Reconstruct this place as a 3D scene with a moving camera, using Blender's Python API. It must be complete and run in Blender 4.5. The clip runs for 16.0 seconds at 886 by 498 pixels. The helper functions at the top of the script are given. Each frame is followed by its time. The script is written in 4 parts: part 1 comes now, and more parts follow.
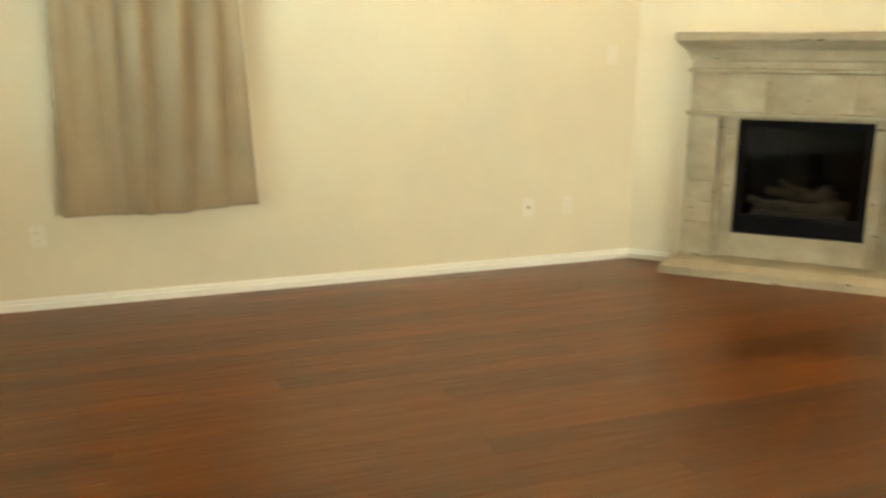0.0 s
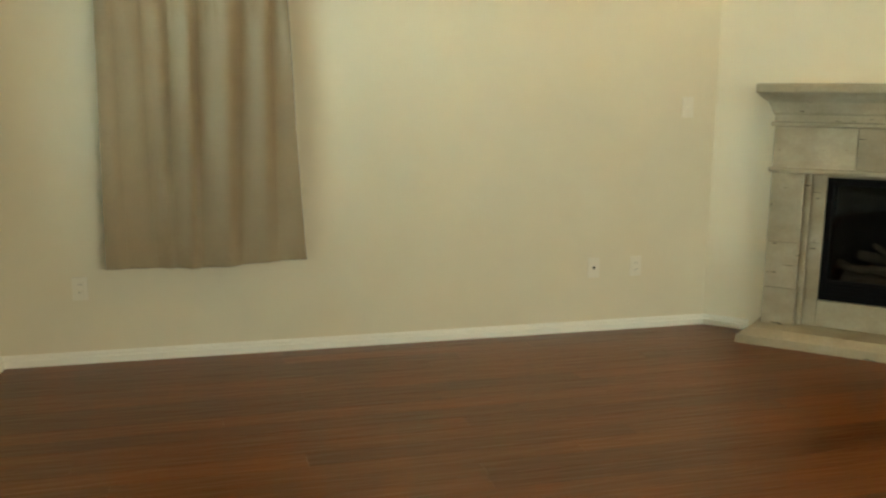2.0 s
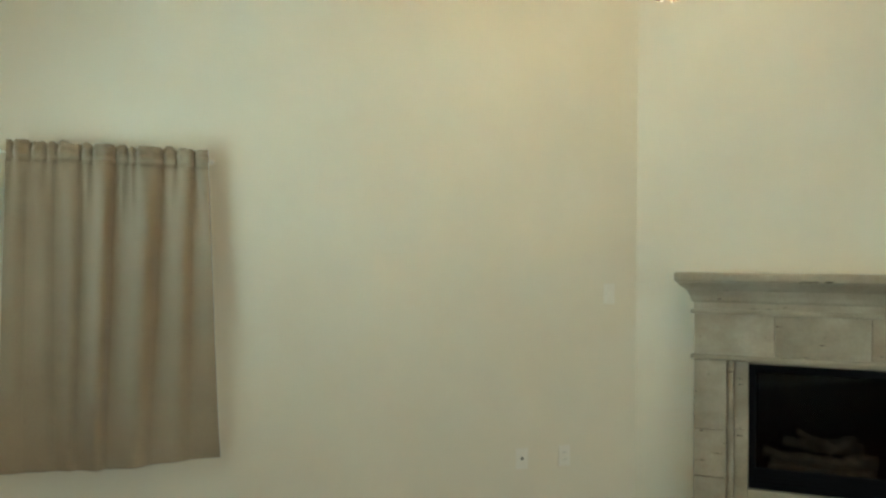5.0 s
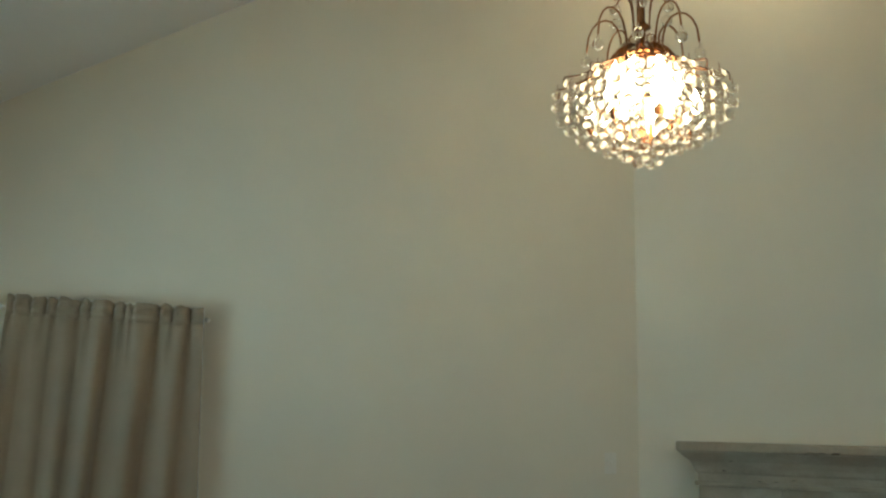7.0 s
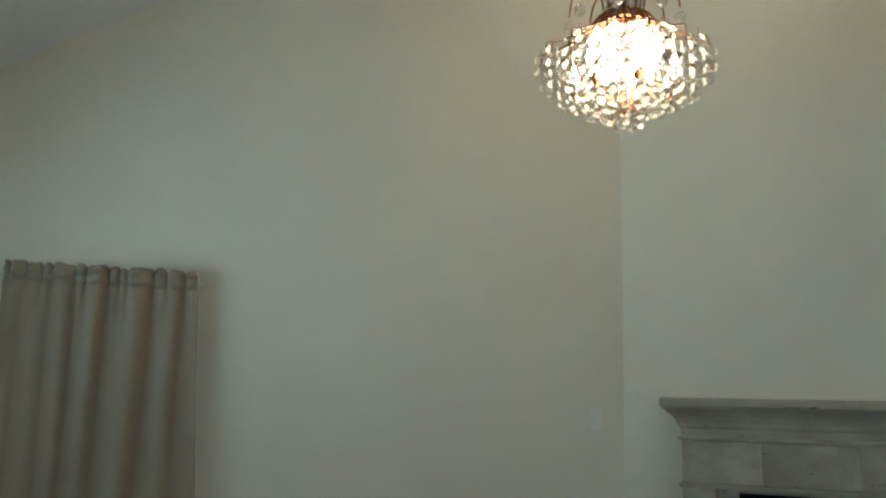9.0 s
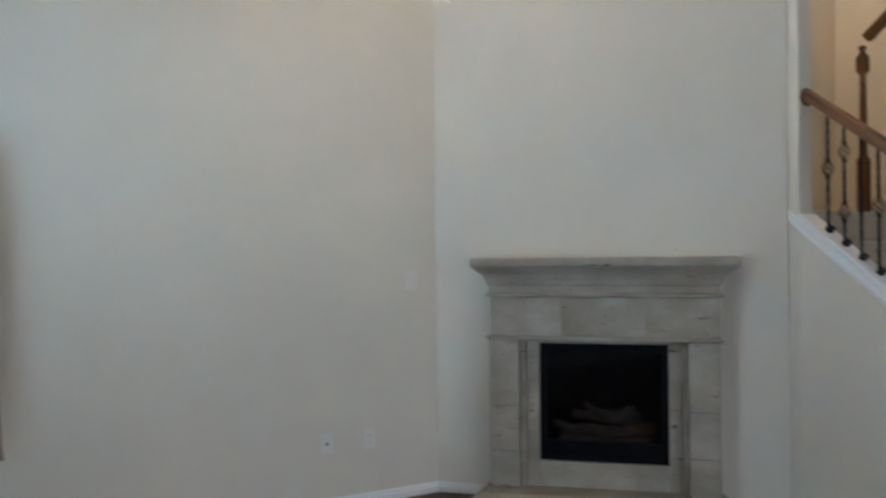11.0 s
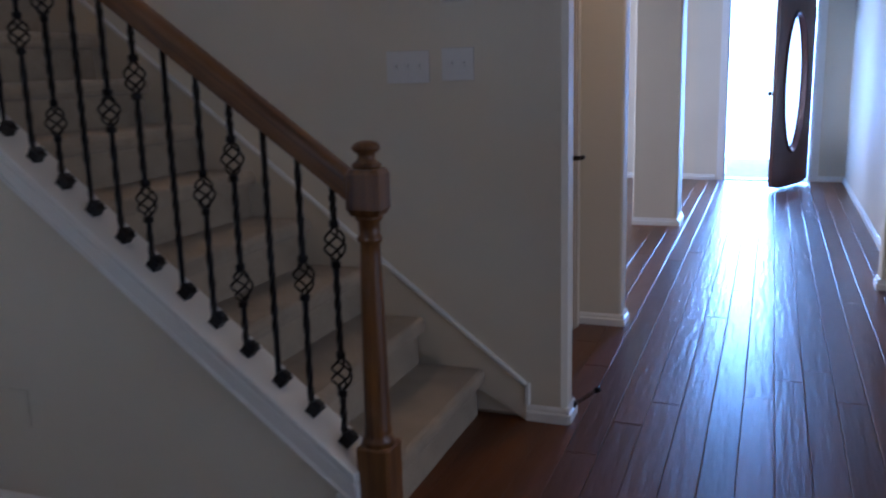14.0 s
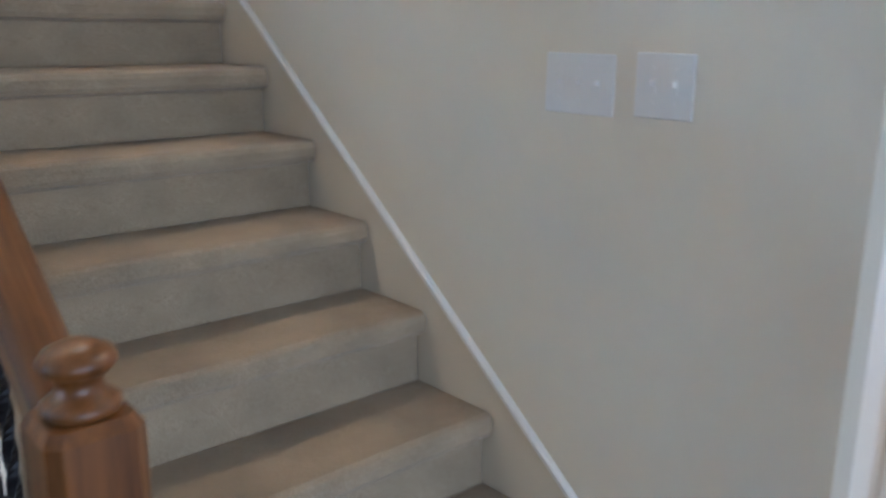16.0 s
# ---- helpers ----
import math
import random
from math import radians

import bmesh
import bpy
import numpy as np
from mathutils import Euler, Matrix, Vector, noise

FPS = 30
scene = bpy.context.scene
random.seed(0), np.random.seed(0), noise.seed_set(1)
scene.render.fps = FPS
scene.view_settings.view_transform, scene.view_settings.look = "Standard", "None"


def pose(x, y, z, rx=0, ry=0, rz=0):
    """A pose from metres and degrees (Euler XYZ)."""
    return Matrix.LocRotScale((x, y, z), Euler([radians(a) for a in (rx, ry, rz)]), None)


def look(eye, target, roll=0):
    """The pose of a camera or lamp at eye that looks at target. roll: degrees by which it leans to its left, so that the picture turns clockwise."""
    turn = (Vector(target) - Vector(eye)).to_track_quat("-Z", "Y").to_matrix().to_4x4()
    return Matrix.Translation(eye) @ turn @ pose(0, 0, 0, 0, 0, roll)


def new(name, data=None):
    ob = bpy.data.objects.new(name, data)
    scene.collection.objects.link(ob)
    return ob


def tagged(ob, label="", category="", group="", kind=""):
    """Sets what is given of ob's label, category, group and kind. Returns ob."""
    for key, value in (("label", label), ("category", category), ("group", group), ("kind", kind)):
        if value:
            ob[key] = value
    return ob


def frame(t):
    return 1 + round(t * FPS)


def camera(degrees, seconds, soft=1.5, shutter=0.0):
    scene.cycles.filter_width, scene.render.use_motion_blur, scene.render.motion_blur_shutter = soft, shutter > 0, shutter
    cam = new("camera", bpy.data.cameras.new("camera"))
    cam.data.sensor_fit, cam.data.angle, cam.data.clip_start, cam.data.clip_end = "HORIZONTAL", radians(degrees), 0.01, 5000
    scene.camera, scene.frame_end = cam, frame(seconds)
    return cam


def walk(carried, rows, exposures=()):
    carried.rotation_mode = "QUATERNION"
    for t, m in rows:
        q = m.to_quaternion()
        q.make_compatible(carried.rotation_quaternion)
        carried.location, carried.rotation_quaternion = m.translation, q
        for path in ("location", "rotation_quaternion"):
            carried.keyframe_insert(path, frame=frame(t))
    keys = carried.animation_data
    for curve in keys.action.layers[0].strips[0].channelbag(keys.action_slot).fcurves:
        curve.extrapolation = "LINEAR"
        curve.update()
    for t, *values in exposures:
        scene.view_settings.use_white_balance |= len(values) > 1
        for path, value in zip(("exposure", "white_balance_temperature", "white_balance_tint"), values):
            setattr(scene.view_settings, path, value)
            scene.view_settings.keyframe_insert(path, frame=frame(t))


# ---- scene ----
# ---- camera and walk ----
cam = camera(53.9, 16.0, soft=2.4, shutter=0.4)
PATH = [
    (0, (0.687, 1.021, 1.303), (1.371, 2.846, 0.853), 0.3),
    (0.5, (0.824, 1.201, 1.316), (1.226, 3.119, 0.913), -0.2),
    (1, (0.806, 1.279, 1.301), (1.163, 3.213, 0.938), 0.4),
    (1.5, (0.796, 1.31, 1.295), (1.251, 3.226, 0.942), 1.0),
    (2, (0.894, 1.258, 1.312), (1.412, 3.158, 0.967), 0.6),
    (2.5, (0.903, 1.272, 1.324), (1.504, 3.151, 0.995), 0.2),
    (3, (0.906, 1.274, 1.325), (1.555, 3.141, 1.02), -0.1),
    (3.5, (0.898, 1.296, 1.331), (1.564, 3.165, 1.079), -0.4),
    (4, (0.897, 1.329, 1.358), (1.575, 3.203, 1.181), -0.3),
    (4.5, (0.911, 1.358, 1.396), (1.597, 3.235, 1.319), 0.3),
    (5, (0.917, 1.357, 1.419), (1.607, 3.234, 1.456), 0.7),
    (7.5, (1.118, 1.276, 1.342), (1.712, 3.131, 1.797), 1.9),
    (8, (1.126, 1.263, 1.334), (1.721, 3.124, 1.761), 1.4),
    (10.5, (1.034, 1.111, 1.373), (1.847, 2.934, 1.499), -0.4),
    (11, (1.057, 1.183, 1.413), (2.082, 2.901, 1.428), -0.4),
    (11.5, (1.169, 1.341, 1.386), (2.471, 2.857, 1.315), -0.9),
    (12, (1.355, 1.477, 1.333), (2.922, 2.709, 1.18), -2.1),
    (12.5, (1.725, 1.51, 1.353), (3.434, 2.514, 1.083), -2.5),
    (13, (2.154, 1.508, 1.345), (3.939, 2.338, 0.994), -2.2),
    (13.5, (2.715, 1.558, 1.34), (4.545, 2.257, 0.938), -1.4),
    (14, (3.264, 1.575, 1.311), (5.095, 2.267, 0.901), -1.5),
    (14.5, (3.731, 1.588, 1.307), (5.533, 2.345, 0.885), -1.35),
    (15, (4.182, 1.63, 1.317), (5.914, 2.534, 0.889), -1.2),
    (15.5, (4.557, 1.646, 1.375), (6.119, 2.796, 0.889), 0.4),
    (16, (4.934, 1.725, 1.419), (6.222, 3.172, 0.92), 0.7),
]
LIGHTING = [
    (0, 0.40, 8152, -4),
    (0.5, -0.06, 8005, -4),
    (1, -0.89, 7967, -4),
    (1.5, -0.95, 7847, -7),
    (2, -0.32, 7449, -9),
    (2.5, -0.06, 7137, -11),
    (3, 0.07, 6928, -12),
    (3.5, 0.13, 6681, -12),
    (4.5, -0.33, 6357, -10),
    (5, -0.57, 6114, -10),
    (7.5, -1.59, 5428, -10),
    (8, -1.59, 5236, -10),
    (10.5, -1.08, 4990, 4),
    (11, -0.93, 4905, 9),
    (11.5, -0.66, 4827, 11),
    (12, -0.31, 4848, 13),
    (12.5, -0.53, 4970, 17),
    (13, -1.04, 4919, 20),
    (13.5, -1.58, 4797, 19),
    (14, -2.29, 4871, 21),
    (14.5, -2.41, 4797, 20),
    (15, -2.25, 4857, 17),
    (15.5, -1.40, 4787, 13),
    (16, -0.43, 4761, 10),
]
walk(cam, [(t, look(eye, target, roll)) for t, eye, target, roll in PATH], LIGHTING)

# ---- plan, in metres ----
YW = 5.704          # curtain wall
XL = -0.09          # window wall
XK = 5.118          # room face of the wall under the stairs
XS = 6.262          # wall beside the stairs
YH = 2.237          # hall wall line
XF = 13.35          # front wall with the entrance
CA = Vector((3.708, 5.704, 0))      # corner of curtain wall and fireplace wall
DIAG = 1.985        # length of the fireplace wall
RISE, RUN = 0.185, 0.2365
TOP = 4.85
LEAN = 0.082        # how far the window wall runs out of square, per metre
WEST = Matrix.Translation((XL, YW, 0)) @ Matrix.Rotation(-math.atan(LEAN), 4, "Z") @ Matrix.Translation((-XL, -YW, 0))

# ---- world, sun, large lights ----
world = bpy.data.worlds.new("world")
scene.world = world
world.use_nodes = True
wn = world.node_tree
sky = wn.nodes.new("ShaderNodeTexSky")
sky.sky_type, sky.sun_disc = "NISHITA", False
sky.sun_elevation, sky.sun_rotation = radians(58), radians(80)
wn.links.new(sky.outputs[0], wn.nodes["Background"].inputs[0])
wn.nodes["Background"].inputs[1].default_value = 0.15

sun_data = bpy.data.lights.new("sun", "SUN")
sun_data.energy, sun_data.angle, sun_data.color = 4.0, radians(0.5), (1, 0.95, 0.86)
sun = new("sun", sun_data)
sun.matrix_world = look((30, 5, 48), (0, 0, 0))


def area(name, eye, target, wide, high, power, colour, turn=Matrix()):
    data = bpy.data.lights.new(name, "AREA")
    data.shape, data.size, data.size_y, data.energy, data.color = "RECTANGLE", wide, high, power, colour
    ob = new(name, data)
    ob.matrix_world = turn @ look(eye, target)
    return ob


WINDOWS = [(3.02, 4.877)]     # y ranges of the window wall's openings
WZ0, WZ1 = 0.555, 2.12
for y0, y1 in WINDOWS:
    area("window_daylight", (XL - 0.32, (y0 + y1) / 2, (WZ0 + WZ1) / 2), (3, (y0 + y1) / 2, (WZ0 + WZ1) / 2), y1 - y0, WZ1 - WZ0, 135, (0.68, 0.87, 1.0), WEST)
# added lamp for daylight from the south; its opening is never in view
area("unseen_south_daylight", (4.9, -9.0, 2.2), (4.9, 3, 2.2), 12.0, 3.2, 1300, (0.97, 0.97, 0.95))
area("door_daylight", (XF + 0.5, 1.6, 1.02), (0, 1.6, 1.02), 0.9, 2.02, 1050, (0.26, 0.53, 1.0))
area("dining_daylight", (10.6, 6.1, 1.45), (10.6, 0, 1.0), 2.8, 1.5, 560, (1.0, 0.97, 1.0))

# ---- materials ----


def mat(name):
    m = bpy.data.materials.new(name)
    m.use_nodes = True
    return m, m.node_tree.nodes, m.node_tree.links, m.node_tree.nodes["Principled BSDF"]


def noise_node(n, l, scale, detail=4, stretch=None, vary=False, rough=0.5):
    co = n.new("ShaderNodeTexCoord")
    out = co.outputs["Object"]
    if stretch:
        mp = n.new("ShaderNodeMapping")
        mp.inputs["Scale"].default_value = stretch
        l.new(out, mp.inputs["Vector"])
        if vary:
            info = n.new("ShaderNodeObjectInfo")
            mul = n.new("ShaderNodeVectorMath")
            mul.operation = "SCALE"
            mul.inputs[0].default_value = (37, 53, 19)
            l.new(info.outputs["Random"], mul.inputs["Scale"])
            l.new(mul.outputs[0], mp.inputs["Location"])
        out = mp.outputs[0]
    t = n.new("ShaderNodeTexNoise")
    t.inputs["Scale"].default_value, t.inputs["Detail"].default_value, t.inputs["Roughness"].default_value = scale, detail, rough
    l.new(out, t.inputs["Vector"])
    return t


def ramp(n, l, source, stops):
    r = n.new("ShaderNodeValToRGB")
    while len(r.color_ramp.elements) < len(stops):
        r.color_ramp.elements.new(0.5)
    for e, (p, c) in zip(r.color_ramp.elements, stops):
        e.position, e.color = p, (*c, 1)
    l.new(source, r.inputs[0])
    return r.outputs[0]


def mixed(n, l, a, b, fac, how="MIX"):
    m = n.new("ShaderNodeMix")
    m.data_type, m.blend_type = "RGBA", how
    if isinstance(fac, float):
        m.inputs[0].default_value = fac
    else:
        l.new(fac, m.inputs[0])
    l.new(a, m.inputs[6])
    l.new(b, m.inputs[7])
    return m.outputs[2]


def bump(n, l, p, height, strength, distance):
    b = n.new("ShaderNodeBump")
    b.inputs["Strength"].default_value, b.inputs["Distance"].default_value = strength, distance
    l.new(height, b.inputs["Height"])
    l.new(b.outputs[0], p.inputs["Normal"])
    return b


def painted(name, colour, rough=0.6, grain=90.0, depth=0.0012, spread=0.05):
    """Painted plaster or trim: slow stains and a fine orange-peel relief."""
    m, n, l, p = mat(name)
    slow = noise_node(n, l, 1.3, 5)
    lo = [c * (1 - spread) for c in colour]
    hi = [min(1, c * (1 + spread * 0.6)) for c in colour]
    l.new(ramp(n, l, slow.outputs[0], [(0.3, lo), (0.7, hi)]), p.inputs["Base Color"])
    p.inputs["Roughness"].default_value = rough
    fine = noise_node(n, l, grain, 3)
    bump(n, l, p, fine.outputs[0], 0.5, depth)
    return m


def simple(name, colour, rough=0.5, metal=0.0, grain=60.0, depth=0.0004, spread=0.15):
    m, n, l, p = mat(name)
    a = noise_node(n, l, grain, 4)
    lo = [c * (1 - spread) for c in colour]
    hi = [min(1, c * (1 + spread)) for c in colour]
    l.new(ramp(n, l, a.outputs[0], [(0.3, lo), (0.7, hi)]), p.inputs["Base Color"])
    p.inputs["Roughness"].default_value, p.inputs["Metallic"].default_value = rough, metal
    bump(n, l, p, a.outputs[0], 0.4, depth)
    return m


def wood(name, dark, light, rough, axis, scale=1.0, vary=True, depth=0.0006, coat=0.0):
    """Grained timber; axis is the grain's direction in the object's own space."""
    m, n, l, p = mat(name)
    st = [22.0 * scale] * 3
    st[axis] = 1.4 * scale
    grain = noise_node(n, l, 1.0, 8, st, vary, 0.62)
    st2 = [90.0 * scale] * 3
    st2[axis] = 3.0 * scale
    pores = noise_node(n, l, 1.0, 3, st2, vary)
    c1 = ramp(n, l, grain.outputs[0], [(0.34, dark), (0.5, [0.3 * a + 0.7 * b for a, b in zip(dark, light)]), (0.66, light)])
    c2 = ramp(n, l, pores.outputs[0], [(0.38, (0.34, 0.32, 0.30)), (0.54, (1, 1, 1))])
    c = mixed(n, l, c1, c2, 0.34, "MULTIPLY")
    if vary:
        info = n.new("ShaderNodeObjectInfo")
        tone = ramp(n, l, info.outputs["Random"], [(0.0, (0.72, 0.7, 0.68)), (1.0, (1.18, 1.14, 1.1))])
        c = mixed(n, l, c, tone, 1.0, "MULTIPLY")
    l.new(c, p.inputs["Base Color"])
    p.inputs["Roughness"].default_value = rough
    p.inputs["Coat Weight"].default_value, p.inputs["Coat Roughness"].default_value = coat, 0.08
    bump(n, l, p, pores.outputs[0], 0.4, depth)
    return m


WALL = painted("wall_paint", (0.70, 0.63, 0.49), 0.62)
CEIL = painted("ceiling_paint", (0.74, 0.72, 0.68), 0.75, 60, 0.002)
TRIM = painted("trim_paint", (0.80, 0.78, 0.72), 0.32, 30, 0.0002, 0.02)
PLASTIC = simple("switch_plastic", (0.73, 0.68, 0.58), 0.3, 0, 20, 0.0001, 0.02)
WHITE = simple("white_switch_plastic", (0.735, 0.71, 0.66), 0.28, 0, 20, 0.0001, 0.02)
DARKSLOT = simple("slot_dark", (0.05, 0.05, 0.05), 0.5)
OAK = wood("stained_oak", (0.060, 0.0210, 0.0042), (0.205, 0.082, 0.0165), 0.42, 2, 1.5, False, 0.0003, 0.22)
OAKRAIL = wood("stained_oak_rail", (0.060, 0.0210, 0.0042), (0.205, 0.082, 0.0165), 0.42, 1, 1.5, False, 0.0003, 0.22)
DOORWOOD = wood("walnut_door", (0.035, 0.013, 0.010), (0.075, 0.027, 0.018), 0.35, 2, 1.0, False)
IRON = simple("black_iron", (0.012, 0.012, 0.014), 0.42, 0.6, 200, 0.0003)
BRONZE = simple("dark_bronze", (0.03, 0.024, 0.02), 0.35, 0.8, 120, 0.0002)
AGED = simple("aged_brass", (0.10, 0.045, 0.02), 0.42, 1.0, 60, 0.0002)
GOLD = simple("gilt_brass", (0.26, 0.115, 0.045), 0.3, 1.0, 60, 0.0002)
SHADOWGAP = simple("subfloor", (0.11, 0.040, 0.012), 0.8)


def floor_material():
    m, n, l, p = mat("hand_scraped_floor")
    grain = noise_node(n, l, 1.0, 5, (1.1, 13, 13), True, 0.5)
    blotch = noise_node(n, l, 1.0, 3, (1.5, 4.5, 5.0), True)
    knots = noise_node(n, l, 1.0, 2, (2.4, 9.0, 9.0), True)
    c = ramp(n, l, grain.outputs[0], [(0.25, (0.098, 0.0320, 0.0078)), (0.5, (0.112, 0.0375, 0.0091)), (0.75, (0.128, 0.0445, 0.0110))])
    b = ramp(n, l, blotch.outputs[0], [(0.15, (0.70, 0.68, 0.66)), (0.85, (1.26, 1.24, 1.22))])
    c = mixed(n, l, c, b, 0.9, "MULTIPLY")
    k = ramp(n, l, knots.outputs[0], [(0.50, (1, 1, 1)), (0.95, (0.80, 0.77, 0.75))])
    c = mixed(n, l, c, k, 1.0, "MULTIPLY")
    info = n.new("ShaderNodeObjectInfo")
    tone = ramp(n, l, info.outputs["Random"], [(0.0, (0.70, 0.68, 0.67)), (1.0, (1.24, 1.20, 1.16))])
    c = mixed(n, l, c, tone, 1.0, "MULTIPLY")
    l.new(c, p.inputs["Base Color"])
    l.new(ramp(n, l, blotch.outputs[0], [(0.15, (0.27,) * 3), (0.85, (0.33,) * 3)]), p.inputs["Roughness"])
    p.inputs["Specular IOR Level"].default_value = 0.35
    scrape = noise_node(n, l, 1.0, 2, (4.5, 40.0, 4.0), True)
    bump(n, l, p, scrape.outputs[0], 0.62, 0.0045)
    return m


FLOOR = floor_material()


def carpet_material():
    m, n, l, p = mat("beige_carpet")
    tuft = noise_node(n, l, 420, 2)
    slow = noise_node(n, l, 7, 4)
    a = ramp(n, l, tuft.outputs[0], [(0.3, (0.314, 0.244, 0.153)), (0.7, (0.514, 0.414, 0.277))])
    b = ramp(n, l, slow.outputs[0], [(0.3, (0.82, 0.82, 0.82)), (0.7, (1.1, 1.1, 1.1))])
    l.new(mixed(n, l, a, b, 1.0, "MULTIPLY"), p.inputs["Base Color"])
    p.inputs["Roughness"].default_value = 0.95
    p.inputs["Sheen Weight"].default_value = 0.25
    bump(n, l, p, tuft.outputs[0], 0.9, 0.004)
    return m


CARPET = carpet_material()


def stone_material():
    m, n, l, p = mat("cast_travertine")
    slow = noise_node(n, l, 4.0, 6, (1, 1, 1.6), True)
    fine = noise_node(n, l, 60, 5)
    pits = noise_node(n, l, 1.0, 2, (9, 9, 48), True)
    a = ramp(n, l, slow.outputs[0], [(0.25, (0.26, 0.217, 0.152)), (0.55, (0.36, 0.308, 0.226)), (0.8, (0.46, 0.40, 0.306))])
    b = ramp(n, l, fine.outputs[0], [(0.3, (0.94, 0.94, 0.94)), (0.7, (1.04, 1.04, 1.04))])
    c = mixed(n, l, a, b, 1.0, "MULTIPLY")
    pit = ramp(n, l, pits.outputs[0], [(0.27, (0.22, 0.2, 0.17)), (0.305, (1, 1, 1))])
    l.new(mixed(n, l, c, pit, 1.0, "MULTIPLY"), p.inputs["Base Color"])
    p.inputs["Roughness"].default_value = 0.7
    bump(n, l, p, pit, 0.6, 0.004)
    return m


STONE = stone_material()


def fabric_material():
    m, n, l, p = mat("taupe_curtain_cloth")
    weave = noise_node(n, l, 1.0, 3, (900, 900, 260))
    slow = noise_node(n, l, 5, 4)
    a = ramp(n, l, weave.outputs[0], [(0.3, (0.238, 0.178, 0.110)), (0.7, (0.342, 0.260, 0.167))])
    b = ramp(n, l, slow.outputs[0], [(0.3, (0.92, 0.92, 0.92)), (0.7, (1.05, 1.05, 1.05))])
    l.new(mixed(n, l, a, b, 1.0, "MULTIPLY"), p.inputs["Base Color"])
    p.inputs["Roughness"].default_value = 0.75
    p.inputs["Sheen Weight"].default_value = 0.3
    bump(n, l, p, weave.outputs[0], 0.5, 0.001)
    return m


FABRIC = fabric_material()
LINING = simple("pale_lining_cloth", (0.72, 0.70, 0.64), 0.8)


def glass_material(name, colour=(1, 1, 1), rough=0.0, ior=1.5):
    m, n, l, p = mat(name)
    p.inputs["Base Color"].default_value = (*colour, 1)
    p.inputs["Transmission Weight"].default_value, p.inputs["Roughness"].default_value, p.inputs["IOR"].default_value = 1.0, rough, ior
    return m


GLASS = glass_material("clear_glass")
CRYSTAL = glass_material("crystal", (1, 0.97, 0.92), 0.02, 1.55)


def glow(name, colour, strength):
    m, n, l, p = mat(name)
    p.inputs["Emission Color"].default_value, p.inputs["Emission Strength"].default_value = (*colour, 1), strength
    return m


BULB = glow("lit_bulb", (1.0, 0.74, 0.46), 125)
DIFFUSER = glow("lit_diffuser", (1.0, 0.66, 0.34), 190)
LANDINGLAMP = glow("landing_lit_diffuser", (1.0, 0.70, 0.42), 270)
OUTSIDE = glow("bright_daylight", (0.62, 0.81, 1.0), 30.0)
YARD = glow("hazy_yard_light", (0.74, 0.95, 1.0), 9.0)
SOFTLAMP = glow("soft_lit_diffuser", (1.0, 0.68, 0.38), 200)
FIREBLACK = simple("black_firebox_metal", (0.004, 0.004, 0.005), 0.8, 0.0, 80, 0.0003)
FIREBLACK.node_tree.nodes["Principled BSDF"].inputs["Specular IOR Level"].default_value = 0.12
DOORPAINT = painted("door_paint", (0.60, 0.52, 0.40), 0.4, 30, 0.0002, 0.03)
LOG = simple("ceramic_log", (0.20, 0.15, 0.10), 0.9, 0, 25, 0.006, 0.6)
BLIND = simple("white_blind", (0.80, 0.80, 0.76), 0.45, 0, 10, 0.0001, 0.02)
CONCRETE = simple("pale_concrete", (0.58, 0.56, 0.53), 0.9, 0, 12, 0.002)

# ---- building helpers ----


def mesh_of(name, bm, material, smooth=False):
    bmesh.ops.recalc_face_normals(bm, faces=bm.faces)
    me = bpy.data.meshes.new(name)
    bm.to_mesh(me)
    bm.free()
    me.materials.append(material)
    if smooth:
        for poly in me.polygons:
            poly.use_smooth = True
    return me


def part(name, bm, material, parent=None, label="", smooth=False, m=None):
    ob = new(name, mesh_of(name, bm, material, smooth) if isinstance(bm, bmesh.types.BMesh) else bm)
    if parent is not None:
        ob.parent = parent
    if m is not None:
        ob.matrix_basis = m
    if label:
        ob["label"] = label
    return ob


def thing(name, m, label, category, group="", kind=""):
    return_ob = new(name)
    return_ob.empty_display_size = 0.1
    return_ob.matrix_basis = m
    return tagged(return_ob, label, category, group, kind)


def structure(name, bm, material, label="", category="", smooth=False):
    return tagged(part(name, bm, material, None, "", smooth), label, category, "", "structure")


def cube(x0, x1, y0, y1, z0, z1, bevel=0.0, segments=1, bm=None):
    own = bm is None
    b = bmesh.new()
    bmesh.ops.create_cube(b, size=1, matrix=Matrix.Translation(((x0 + x1) / 2, (y0 + y1) / 2, (z0 + z1) / 2)) @ Matrix.Diagonal((x1 - x0, y1 - y0, z1 - z0, 1)))
    if bevel:
        bmesh.ops.bevel(b, geom=b.edges[:], offset=bevel, segments=segments, affect="EDGES", profile=0.5)
    if own:
        return b
    return merge(bm, b)


def merge(bm, b, m=None):
    """Adds the mesh b to bm."""
    if m is not None:
        bmesh.ops.transform(b, matrix=m, verts=b.verts)
    me = bpy.data.meshes.new("tmp")
    b.to_mesh(me)
    b.free()
    bm.from_mesh(me)
    bpy.data.meshes.remove(me)
    return bm


